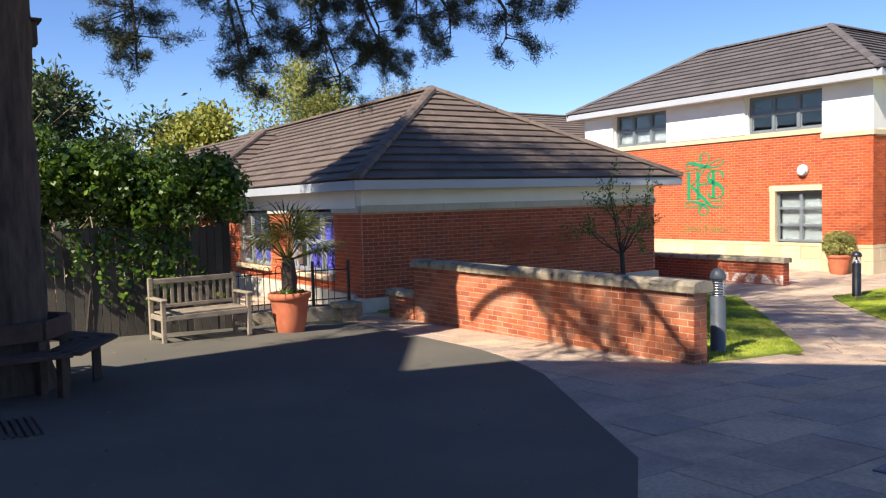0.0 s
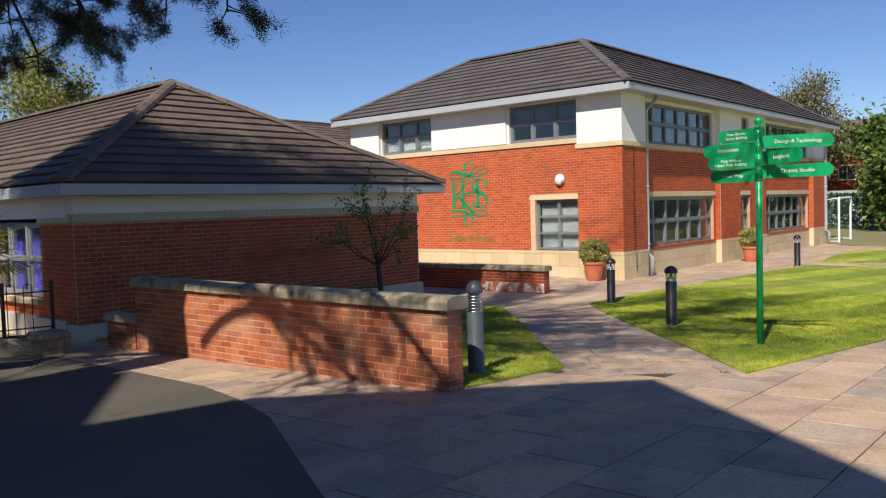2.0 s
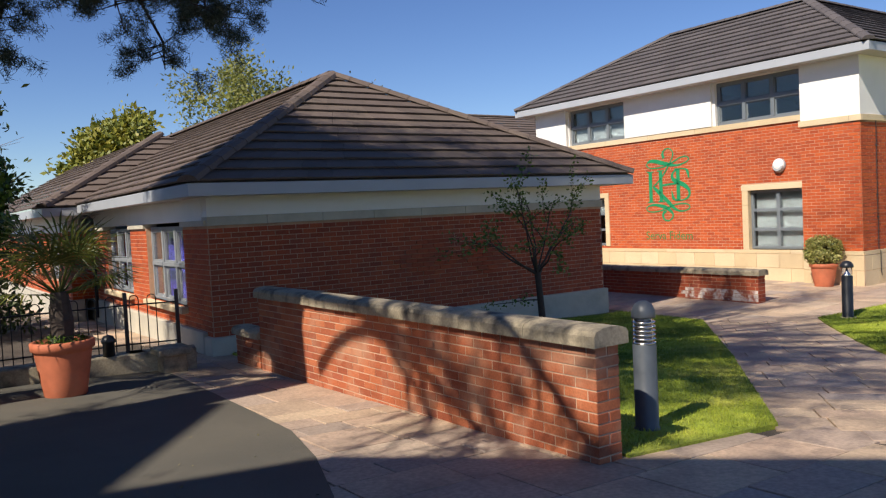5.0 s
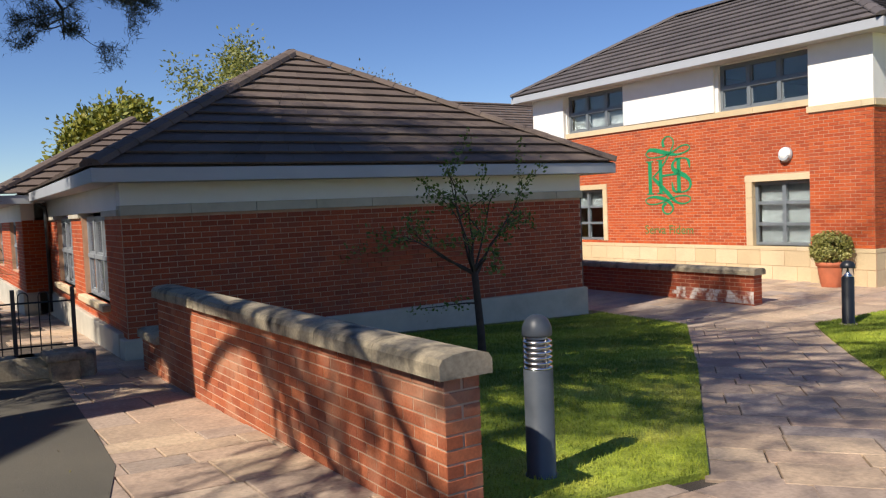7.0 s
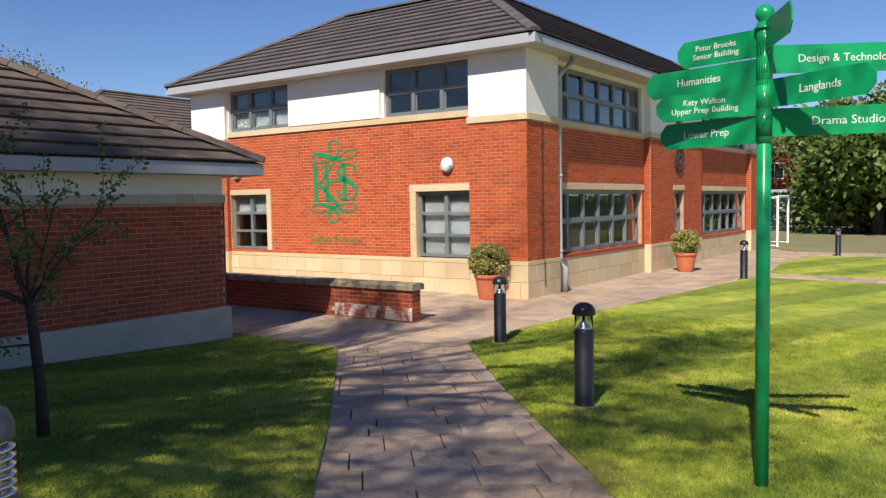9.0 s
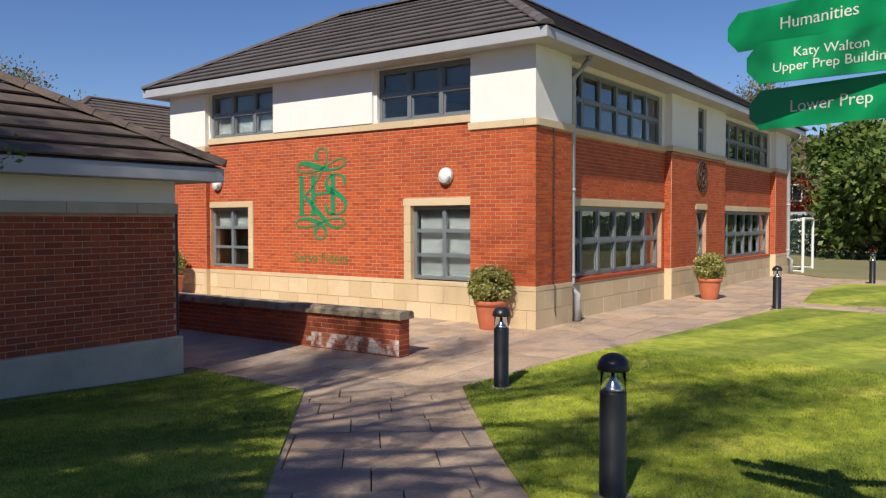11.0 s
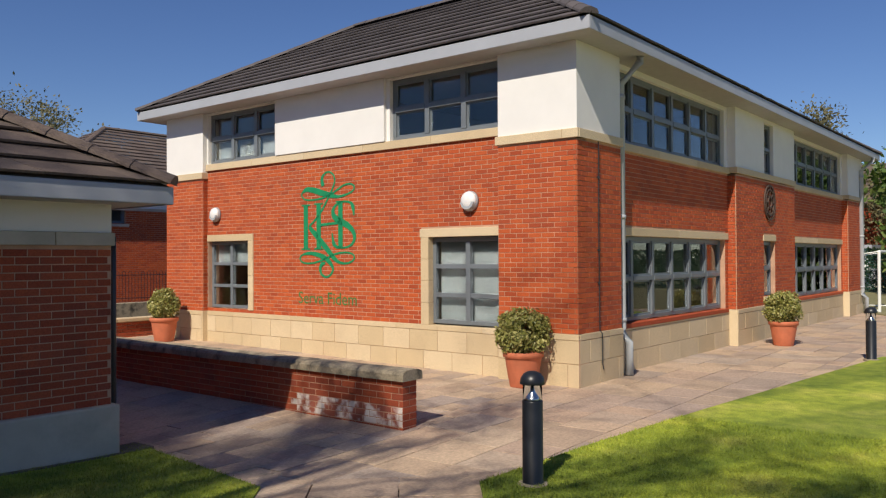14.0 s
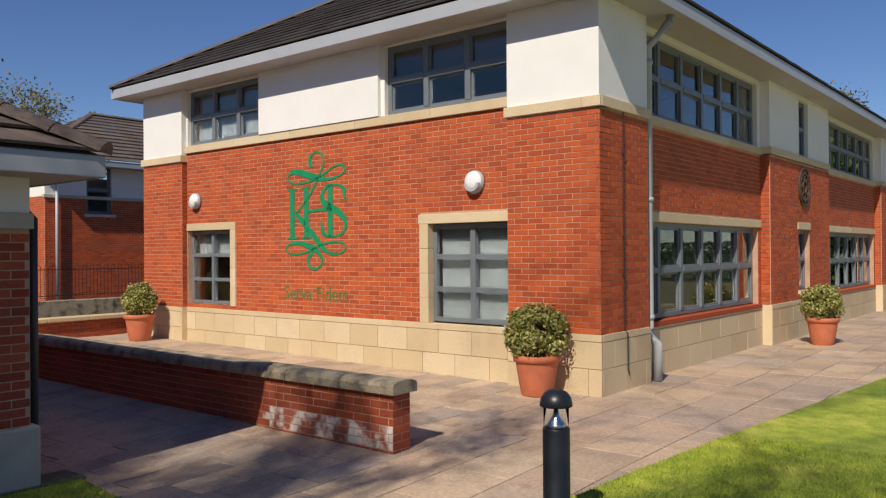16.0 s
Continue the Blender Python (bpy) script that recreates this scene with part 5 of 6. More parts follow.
railing("iron_railing", "black hooped iron railing on a mossy stone kerb", [(3.0, 13.15), (4.55, 13.1), (5.15, 12.95)], -0.28, 0.42, -0.30)
railing("iron_railing", "far black iron railing before the rear hall", [(14.8, 28.4), (19.0, 28.4), (24.5, 28.4)], -0.15, 0.75, -0.2)
PR = thing("stone_pier", "squat dark stone pier at the railing's end", "pier")
part("base", box(4.84, 5.14, 12.6, 12.92, -0.75, -0.34, 0.02), M_COPING, PR)
part("cap", box(4.78, 5.2, 12.54, 12.98, -0.34, -0.24, 0.03), M_COPING, PR)


# ---- wooden bench ----
BN = thing("bench", "weathered teak garden bench with slatted back", "bench", 2.28, 12.05, ground_z(2.28, 12.05), 4)
W2 = 0.62
for sx in (-1, 1):
    x = sx * W2
    part("leg", box(x - 0.03, x + 0.03, -0.32, -0.26, 0, 0.60, 0.008), M_WOOD, BN)
    part("back_leg", box(x - 0.03, x + 0.03, 0.18, 0.24, 0, 0.90, 0.008), M_WOOD, BN)
    part("armrest", box(x - 0.045, x + 0.045, -0.36, 0.19, 0.60, 0.635, 0.012), M_WOOD, BN)
    part("side_rail", box(x - 0.02, x + 0.02, -0.26, 0.18, 0.33, 0.40, 0.006), M_WOOD, BN)
    part("foot_rail", box(x - 0.018, x + 0.018, -0.26, 0.18, 0.10, 0.15, 0.006), M_WOOD, BN)
for k in range(5):
    part("seat_slat", box(-W2 + 0.03, W2 - 0.03, -0.30 + 0.098 * k, -0.30 + 0.098 * k + 0.082, 0.405, 0.43, 0.006), M_WOOD, BN)
part("seat_rail", box(-W2 + 0.03, W2 - 0.03, -0.32, -0.285, 0.33, 0.40, 0.006), M_WOOD, BN)
part("top_rail", box(-W2 - 0.0, W2 + 0.0, 0.185, 0.235, 0.80, 0.88, 0.012), M_WOOD, BN)
part("lower_rail", box(-W2 + 0.03, W2 - 0.03, 0.19, 0.23, 0.46, 0.51, 0.006), M_WOOD, BN)
for k in range(11):
    x = -W2 + 0.10 + k * (2 * W2 - 0.2) / 10
    part("back_slat", box(x - 0.024, x + 0.024, 0.20, 0.222, 0.51, 0.80, 0.004), M_WOOD, BN)


# ---- plank fence with ivy ----
FN = thing("plank_fence", "dark weathered upright plank fence grown over with ivy", "fence")
rng = random.Random(11)
x = -2.4
while x < 3.05:
    wv = rng.uniform(0.10, 0.14)
    part("plank", box(x, x + wv - 0.008, 12.88 + rng.uniform(-0.006, 0.006), 12.905, ground_z(x, 12.9) - 0.05, 1.15 + rng.uniform(-0.03, 0.03), 0.003), M_PLANK, FN)
    x += wv
for z in (-0.1, 0.75):
    part("fence_rail", box(-2.4, 3.05, 12.91, 12.98, z, z + 0.09), M_PLANK, FN)
for px in (-2.3, -0.5, 1.3, 3.02):
    part("fence_post", box(px - 0.05, px + 0.05, 12.91, 13.02, -0.6, 1.2), M_PLANK, FN)
IV = tagged(thing("ivy", "thick glossy ivy heaped over the plank fence", "ivy"), kind="stuff")
rng = np.random.default_rng(21)
C, NN = [], []
for k in range(190):                                      # heaped crown along the top of the fence
    cx_ = rng.uniform(-2.4, 3.2)
    hump = 2.2 + 0.35 * math.sin(cx_ * 1.9 + 0.4) + 0.42 * math.exp(-((cx_ - 2.25) / 0.55) ** 2) - 0.5 * max(0, cx_ - 2.75)
    cz = rng.uniform(1.25, hump)
    cy = 13.0 + rng.uniform(-0.32, 0.7)
    p, n = blob_points(rng, (cx_, cy, cz), (0.29, 0.26, 0.25), 170, 0.4)
    C.append(p)
    NN.append(n)
for k in range(46):                                       # trails hanging down the planks
    cx_ = rng.choice([rng.uniform(0.4, 1.5), rng.uniform(1.3, 2.5), rng.uniform(-2.0, 0.4)])
    ln = rng.uniform(0.2, 1.25) if 0.9 < cx_ < 2.5 else rng.uniform(0.1, 0.8)
    m_ = int(ln * 34)
    t = rng.uniform(0, 1, m_)
    p = np.stack([cx_ + 0.25 * t * rng.normal() + rng.normal(0, 0.05, m_), 12.85 + rng.uniform(-0.04, 0.01, m_), 1.1 - t * ln], 1)
    C.append(p)
    NN.append(np.tile((0, -1.0, 0.3), (m_, 1)))
leaves("ivy_leaf", np.concatenate(C), np.concatenate(NN), 0.045, M_IVY, IV, aspect=0.75, seed=8)
part("stem", tube([(0.9, 12.86, -0.4), (1.0, 12.86, 0.4), (1.3, 12.86, 1.1)], 0.016, 6), M_THIN, IV)


# ---- trees ----
def limb(bm, p, d, length, r, depth, rng, tips, droop=0.0, spread=0.7, kids=3, seg=5):
    pts, rad = [Vector(p)], [r]
    v = Vector(d).normalized()
    for i in range(seg):
        v = (v + Vector((rng.gauss(0, 0.14), rng.gauss(0, 0.14), rng.gauss(0, 0.10) - droop * 0.12))).normalized()
        pts.append(pts[-1] + v * length / seg)
        rad.append(r * (1 - 0.75 * (i + 1) / seg))
    tube(pts, rad, 6 if r > 0.03 else 4, bm)
    if depth == 0:
        tips.extend(pts[1:])
        return
    for k in range(kids):
        t = rng.uniform(0.35, 1.0)
        i = min(int(t * seg), seg - 1)
        q = pts[i].lerp(pts[i + 1], t * seg - i)
        a = Vector((rng.gauss(0, 1), rng.gauss(0, 1), rng.gauss(0, 0.7))).normalized()
        limb(bm, q, (v * (1 - spread) + a * spread), length * rng.uniform(0.45, 0.65), rad[i] * 0.6, depth - 1, rng, tips, droop, spread, kids, max(3, seg - 1))
    tips.append(pts[-1])


def tree(name, label, x, y, z, height, crown, leaf_mat, size, per, seed, trunk=0.25, bark=M_BARK, clear=0.3, limbs=9, rise=0.6, droop=0.0, depth=2, kids=4, puff=0.5, aspect=0.5):
    T = thing(name, label, "tree", x, y, z)
    rng = random.Random(seed)
    bm = tube([(0, 0, -0.2), (0.02, 0, height * clear * 0.5), (0.05 * height * 0.2, 0.03, height * clear), (0.0, 0.1, height * 0.75), (0.0, 0.05, height * 0.95)],
              [trunk * 1.25, trunk, trunk * 0.85, trunk * 0.4, trunk * 0.08], 10)
    part("trunk", bm, bark, T, smooth=True)
    bm, tips = bmesh.new(), []
    for k in range(limbs):
        f = clear + (0.95 - clear) * (k + 0.5) / limbs
        az = k * 2.399 + rng.uniform(-0.3, 0.3)
        reach = crown * (1.05 - 0.75 * max(0, f - 0.5) * 1.6)
        limb(bm, (0, 0, height * f * 0.97), (math.cos(az), math.sin(az), rise), reach, trunk * 0.42 * (1.15 - f), depth, rng, tips, droop, 0.65, kids)
    part("limb_crown", bm, bark, T)
    rs = np.random.default_rng(seed)
    t = np.array([tuple(p) for p in tips])
    c = np.repeat(t, per, 0) + rs.normal(0, puff, (len(t) * per, 3))
    leaves("crown", c, None if leaf_mat is M_NEEDLE else rs.normal(size=c.shape), size, leaf_mat, T, aspect=aspect, seed=seed)
    return T


tree("spring_tree", "large tree in thin yellow-green spring leaf behind the roofs", 18.2, 42.0, -1.0, 9.7, 3.9, M_SPRING, 0.11, 20, 4, 0.3, M_THIN, 0.25, 12, 0.5, 0.3, 2, 5, 0.42)
tree("spring_tree", "bare spring tree beyond the far gable", 30.0, 50.0, -1.0, 10.6, 3.6, M_FAR, 0.10, 8, 14, 0.25, M_THIN, 0.25, 10, 0.6, 0.0, 2, 5, 0.4)
tree("golden_conifer", "golden-green conifer behind the low roof", 12.2, 44.0, -1.0, 7.0, 2.4, M_GOLDCON, 0.15, 110, 9, 0.2, M_THIN, 0.12, 12, 0.9, 0.0, 1, 5, 0.34, 0.6)
tree("golden_conifer", "golden conifer above the ivy", 9.6, 33.5, -1.0, 5.9, 1.7, M_GOLDCON, 0.11, 60, 19, 0.18, M_THIN, 0.12, 12, 0.9, 0.0, 1, 5, 0.28, 0.6)
tree("dark_conifer", "dark drooping conifer behind the ivy-clad fence", 1.9, 20.5, -0.5, 5.6, 2.1, M_DARKCON, 0.085, 26, 5, 0.18, M_THIN, 0.15, 17, 0.15, 0.9, 2, 4, 0.2, 0.4)
tree("chestnut_tree", "full round tree in fresh green leaf beyond the court", 52.0, 8.6, -0.8, 6.6, 3.0, M_CHESTNUT, 0.20, 46, 6, 0.3, M_BARK, 0.2, 14, 0.35, 0.1, 2, 4, 0.55, 0.6)
tree("spring_tree", "hazy budding tree beyond the building's far end", 61.0, 19.0, -0.8, 9.6, 3.6, M_FAR, 0.12, 14, 16, 0.3, M_THIN, 0.2, 13, 0.6, 0.0, 2, 5, 0.5)
tree("spring_tree", "thin budding tree far behind the court", 64.0, 12.0, -0.8, 7.0, 3.0, M_FAR, 0.12, 14, 26, 0.25, M_THIN, 0.2, 11, 0.6, 0.0, 2, 5, 0.5)

# young tree on the lawn
YT = thing("young_tree", "slim young tree with sparse spring leaves on the lawn", "tree", 8.75, 9.97, ground_z(8.75, 9.97))
YT.scale = (0.9, 0.9, 0.9)
rng = random.Random(12)
part("trunk", tube([(0.05, 0, -0.05), (0.04, 0, 0.5), (0.0, 0.0, 1.0), (-0.03, 0, 1.32)], [0.06, 0.05, 0.045, 0.045], 10), M_THIN, YT, smooth=True)
bm, tips = bmesh.new(), []
arms = [((-1.0, 0.1, 0.55), 1.5), ((-0.55, -0.2, 0.9), 1.35), ((-0.25, 0.3, 1.0), 1.4), ((0.05, -0.1, 1.0), 1.2), ((0.3, 0.2, 0.95), 1.15), ((0.75, -0.1, 0.75), 1.45), ((0.9, 0.3, 0.55), 1.2), ((-0.7, 0.5, 0.6), 1.0), ((0.4, -0.7, 0.7), 0.9), ((-0.2, -0.7, 0.8), 0.9)]
for d, L in arms:
    bm = bmesh.new()
    limb(bm, (-0.03, 0, rng.uniform(1.1, 1.32)), d, L * 0.92, 0.020, 1, rng, tips, 0.0, 0.5, 2, 6)
    part("branch", bm, M_THIN, YT)
bm = bmesh.new()
limb(bm, (0.0, 0, 0.85), (-1, 0, 0.05), 0.8, 0.012, 0, rng, tips, 0.2, 0.5, 0, 5)
part("branch", bm, M_THIN, YT)
rs = np.random.default_rng(2)
t = np.array([tuple(p) for p in tips])
c = np.repeat(t, 13, 0) + rs.normal(0, 0.05, (len(t) * 13, 3))
leaves("foliage", c, rs.normal(size=c.shape), 0.028, M_CHESTNUT, YT, aspect=0.6, seed=4)

# the old pine beside the path
PN = thing("pine_tree", "old pine with a thick ridged trunk and long drooping boughs", "tree", -0.485, 9.3, ground_z(-0.5, 9.7))
rng = random.Random(31)
bm = tube([(0, 0, -0.1), (0, 0, 0.3), (0.02, 0, 2.0), (0.05, 0.0, 4.5), (-0.1, 0.1, 8.0), (-0.2, 0.0, 12.0)], [0.50, 0.42, 0.39, 0.36, 0.26, 0.08], 40)
bmesh.ops.subdivide_edges(bm, edges=[e for e in bm.edges if abs((e.verts[0].co - e.verts[1].co).normalized().z) > 0.7], cuts=12)
for v in bm.verts:
    n = Vector((v.co.x, v.co.y, 0)).normalized()
    v.co += n * (0.05 * noise.noise((v.co.x * 7, v.co.y * 7, v.co.z * 1.3)) + 0.02 * noise.noise((v.co.x * 19, v.co.y * 19, v.co.z * 4)))
part("trunk", bm, M_BARK, PN, "deeply ridged dark bark")


def cut_low(bm, z):
    """Takes away twigs that droop below z."""
    bmesh.ops.delete(bm, geom=[v for v in bm.verts if v.co.z < z], context="VERTS")
    return bm


tips = []
for k in range(100):                                      # spreading boughs high in the unseen crown, gaps left for sunlit ground
    az = k * 2.399
    turn = az % 6.283
    if 2.5 < turn < 6.1:
        continue
    zc = 6.3 + 3.9 * k / 100
    reach = 4.5 - 1.7 * k / 100
    if turn > 1.1:
        reach = min(reach, 3.0)
    bm = bmesh.new()
    limb(bm, (0, 0, zc), (math.cos(az), math.sin(az), 0.12 + 0.004 * k), reach, 0.10, 2, rng, tips, 0.0, 0.55, 5, 7)
    part("bough", cut_low(bm, 5.7), M_BARK, PN)
tips = [p for p in tips if p.z > 5.7]
far_tips = []
for k in range(22):                                       # long thin boughs out over the path, added above view to dapple it
    az = -2.15 + 2.05 * ((k * 0.618) % 1.0)
    bm = bmesh.new()
    limb(bm, (0, 0, 7.3 + 1.9 * k / 22), (math.cos(az), math.sin(az), 0.10), 6.2 - 2.4 * ((k * 0.377) % 1.0) + (1.3 if -0.95 < az < -0.35 else 0.0), 0.11, 2, rng, far_tips, 0.0, 0.45, 4, 9)
    part("bough", cut_low(bm, 6.9), M_BARK, PN)
far_tips = [p for p in far_tips if p.z > 6.9]


def brushes(name, pts, k, puff, ln0, ln1, wid, seed):
    """Needles in brushes round twig ends."""
    rs = np.random.default_rng(seed)
    t = np.array([tuple(p) for p in pts])
    base = np.repeat(t, k, 0) + rs.normal(0, puff, (len(t) * k, 3))
    dirs = rs.normal(size=base.shape)
    dirs /= np.linalg.norm(dirs, axis=1)[:, None]
    dirs[:, 2] += 0.1
    ln = rs.uniform(ln0, ln1, (len(base), 1))
    wd = np.cross(dirs, rs.normal(size=base.shape))
    wd /= np.linalg.norm(wd, axis=1)[:, None] + 1e-9
    v = np.stack([base - wd * wid, base + wd * wid, base + dirs * ln], 1).reshape(-1, 3)
    me = bpy.data.meshes.new(name)
    me.vertices.add(len(v))
    me.vertices.foreach_set("co", v.ravel())
    me.loops.add(len(v))
    me.loops.foreach_set("vertex_index", np.arange(len(v)))
    me.polygons.add(len(v) // 3)
    me.polygons.foreach_set("loop_start", np.arange(0, len(v), 3))
    me.update(calc_edges=True)
    tagged(link(name, me, M_NEEDLE, PN), kind="stuff")


brushes("needles", tips, 16, 0.14, 0.10, 0.22, 0.012, 6)
brushes("needles", [p for p in far_tips if p.x > 2.2], 20, 0.15, 0.10, 0.24, 0.012, 7)
brushes("needles", [p for p in far_tips if p.x <= 2.2], 7, 0.15, 0.10, 0.24, 0.012, 9)
# thick unseen needle clumps on outer boughs, added to shade lawn, path and roof
def shade_boughs(n, x0, x1, y0, y1, z0, z1, seed, twigs):
    rb = random.Random(seed)
    out = []
    for k in range(n):
        c0 = Vector((x0 + (x1 - x0) * ((k * 0.618 + 0.21) % 1.0), y0 + (y1 - y0) * (k + 0.5) / n, rb.uniform(z0, z1)))
        mid = Vector((c0.x * 0.5, c0.y * 0.5, c0.z + 0.35))
        bm = tube([Vector((0, 0, c0.z - 0.5)), mid, c0], [0.075, 0.05, 0.02], 6)
        for j in range(twigs):
            d = Vector((rb.gauss(0, 1), rb.gauss(0, 1), rb.gauss(0, 0.35)))
            limb(bm, c0.lerp(mid, rb.uniform(0, 0.35)), d, rb.uniform(0.35, 0.75), 0.014, 1, rb, out, 0.0, 0.55, 3, 4)
        part("bough", bm, M_BARK, PN)
    return out


brushes("needles", shade_boughs(10, 0.4, 4.0, -4.4, -1.2, 7.2, 8.4, 41, 7), 12, 0.05, 0.08, 0.18, 0.010, 12)
brushes("needles", shade_boughs(36, 1.2, 4.3, 0.8, 4.9, 6.9, 8.0, 43, 10), 40, 0.10, 0.10, 0.22, 0.014, 13)
brushes("needles", shade_boughs(16, -0.4, 4.6, -2.4, 1.0, 7.0, 8.2, 45, 8), 20, 0.06, 0.09, 0.20, 0.012, 15)
brushes("needles", shade_boughs(3, -1.6, 0.3, -5.0, -2.8, 6.9, 7.8, 46, 6), 14, 0.05, 0.08, 0.18, 0.010, 16)
brushes("needles", shade_boughs(12, -0.9, 1.4, 2.2, 4.4, 6.2, 7.2, 44, 8), 30, 0.09, 0.10, 0.22, 0.014, 14)


def arching_bough(shade, x0, x1, r0, r1, seed, k, puff):
    """A long bough given by its line across the garden wall's face, carried back up the sunlight to where it hangs."""
    rb = random.Random(seed)
    pts = []
    for i, (yw, zw) in enumerate(shade):
        x = x0 + (x1 - x0) * i / (len(shade) - 1)
        d = (5.85 - x) / SUN_DIR.x
        pts.append(Vector((x, yw - d * SUN_DIR.y, zw - d * SUN_DIR.z)) - PN.matrix_basis.translation)
    bm = tube(pts, [r0 + (r1 - r0) * i / (len(pts) - 1) for i in range(len(pts))], 8)
    ends = []
    for i in range(len(pts) - 4, len(pts)):
        for j in range(3):
            limb(bm, pts[i], (rb.gauss(0, 0.5), rb.gauss(0, 0.6), -0.7), rb.uniform(0.35, 0.8), 0.013, 1, rb, ends if i > len(pts) - 4 else [], 0.3, 0.4, 2, 4)
    part("bough", bm, M_BARK, PN)
    brushes("needles", ends, k, puff, 0.06, 0.13, 0.006, seed)


arching_bough([(10.35, -0.35), (9.95, -0.05), (9.6, 0.11), (9.2, 0.18), (8.85, 0.11), (8.46, -0.04), (8.1, -0.19), (7.8, -0.33), (7.5, -0.5)], -0.3, 1.7, 0.07, 0.03, 51, 26, 0.06)
arching_bough([(7.9, 0.75), (7.4, 0.6), (7.0, 0.31), (6.8, 0.12), (6.59, -0.07), (6.39, -0.26), (6.2, -0.5)], 0.2, 1.4, 0.05, 0.022, 52, 16, 0.05)
# low sprays that hang from the outer boughs
SPRAYS = [(5.0, 8.3, 3.35), (4.5, 8.8, 3.75), (3.9, 9.5, 3.85), (5.3, 9.9, 3.7), (4.9, 11.2, 3.7), (5.5, 12.2, 3.65), (5.9, 12.8, 3.75), (5.3, 13.3, 3.35), (4.4, 12.0, 3.75), (3.6, 10.8, 3.75), (2.8, 10.9, 3.95),
          (1.05, 10.3, 3.55), (1.2, 10.5, 3.05), (3.3, 12.4, 3.6), (3.0, 11.9, 3.2), (4.2, 10.4, 3.95), (2.0, 10.6, 3.95), (5.2, 10.6, 4.1), (4.0, 11.3, 4.2), (5.7, 8.0, 3.9)]
ox, oy, oz = PN.matrix_basis.translation
spray_tips = []
for sx_, sy_, sz_ in SPRAYS:
    c0 = Vector((sx_ - ox, sy_ - oy, sz_ - oz))
    root_ = Vector((c0.x * 0.62, c0.y * 0.62, 6.1 + rng.uniform(0, 0.5)))
    bm = tube([Vector((0, 0, 6.2)), root_, c0.lerp(root_, 0.45) + Vector((0.15, 0, 0.25)), c0 + Vector((0, 0, 0.35)), c0], [0.07, 0.045, 0.028, 0.018, 0.008], 6)
    for k in range(9):
        d = Vector((rng.gauss(0, 1), rng.gauss(0, 1), rng.gauss(-0.15, 0.45)))
        limb(bm, c0 + Vector((0, 0, rng.uniform(0, 0.45))), d, rng.uniform(0.28, 0.6), 0.010, 1, rng, spray_tips, 0.1, 0.5, 3, 4)
    part("hanging_spray", bm, M_THIN, PN)
brushes("needles", spray_tips, 48, 0.035, 0.05, 0.11, 0.004, 8)
BB = thing("bird_box", "small wooden bird box fixed to the pine's trunk", "bird box", -0.115, 9.27, 3.13)
part("body", box(-0.09, 0.09, -0.09, 0.09, -0.12, 0.10, 0.006), M_WOOD_DARK, BB)
part("lid", box(-0.13, 0.13, -0.13, 0.12, 0.10, 0.125, 0.006), M_WOOD_DARK, BB)

# seat built round the pine
TS = thing("tree_seat", "dark wooden six-sided seat built round the pine's trunk", "bench", -0.485, 9.3, ground_z(-0.4, 9.6))
for k in range(6):
    a = math.pi / 3 * k
    for j, r in enumerate((0.62, 0.75, 0.88)):
        s = r * 1.06
        o = part("seat_board", box(-s / 2 * 1.05, s / 2 * 1.05, r - 0.055, r + 0.06, 0.40, 0.435, 0.006), M_WOOD_DARK, TS)
        o.matrix_basis = pose(0, 0, 0, 0, 0, math.degrees(a))
    o = part("back_board", box(-0.30, 0.30, 0.53, 0.56, 0.52, 0.70, 0.006), M_WOOD_DARK, TS, "reddish-brown back board")
    o.matrix_basis = pose(0, 0, 0, 0, 0, math.degrees(a))
    for r in (0.56, 0.85):
        o = part("leg", box(-0.04, 0.04, r - 0.04, r + 0.04, 0, 0.40 if r > 0.6 else 0.7, 0.006), M_WOOD_DARK, TS)
        o.matrix_basis = pose(0, 0, 0, 0, 0, math.degrees(a) + 30)

# bare shrub behind the fence
SH = thing("bare_shrub", "leafless shrub with pale pinkish twigs behind the fence", "shrub", 0.9, 15.2, -0.5)
rng = random.Random(9)
bm, tips = bmesh.new(), []
for k in range(9):
    limb(bm, (rng.uniform(-0.5, 0.5), 0, 0), (rng.gauss(0, 0.5), rng.gauss(0, 0.4), 1.0), 3.1, 0.03, 1, rng, tips, 0.0, 0.5, 5, 6)
part("stem_cluster", bm, M_TWIG, SH)


# ---- bollards ----
def bollard_black(x, y, z, label):
    B = thing("bollard_light", label, "bollard", x, y, z, group="black bollard lights")
    part("post", lathe([(0.095, -0.05), (0.095, 0.0), (0.088, 0.01), (0.088, 0.70), (0.084, 0.71)], 28), M_BLACK, B, smooth=True)
    part("reflector", lathe([(0.075, 0.71), (0.055, 0.735), (0.022, 0.78), (0.012, 0.83)], 20), M_STEEL, B, smooth=True)
    g = part("lens", lathe([(0.082, 0.71), (0.082, 0.85), (0.078, 0.85), (0.078, 0.71)], 28, cap=False), M_LENS, B, smooth=True)
    g.visible_shadow = False
    part("dome", lathe([(0.104, 0.845), (0.107, 0.855), (0.098, 0.90), (0.072, 0.935), (0.035, 0.953), (0.004, 0.957)], 28), M_BLACK, B, smooth=True)
    part("collar", lathe([(0.13, -0.02), (0.13, 0.012), (0.10, 0.02)], 20), M_COPING, B)
    return B


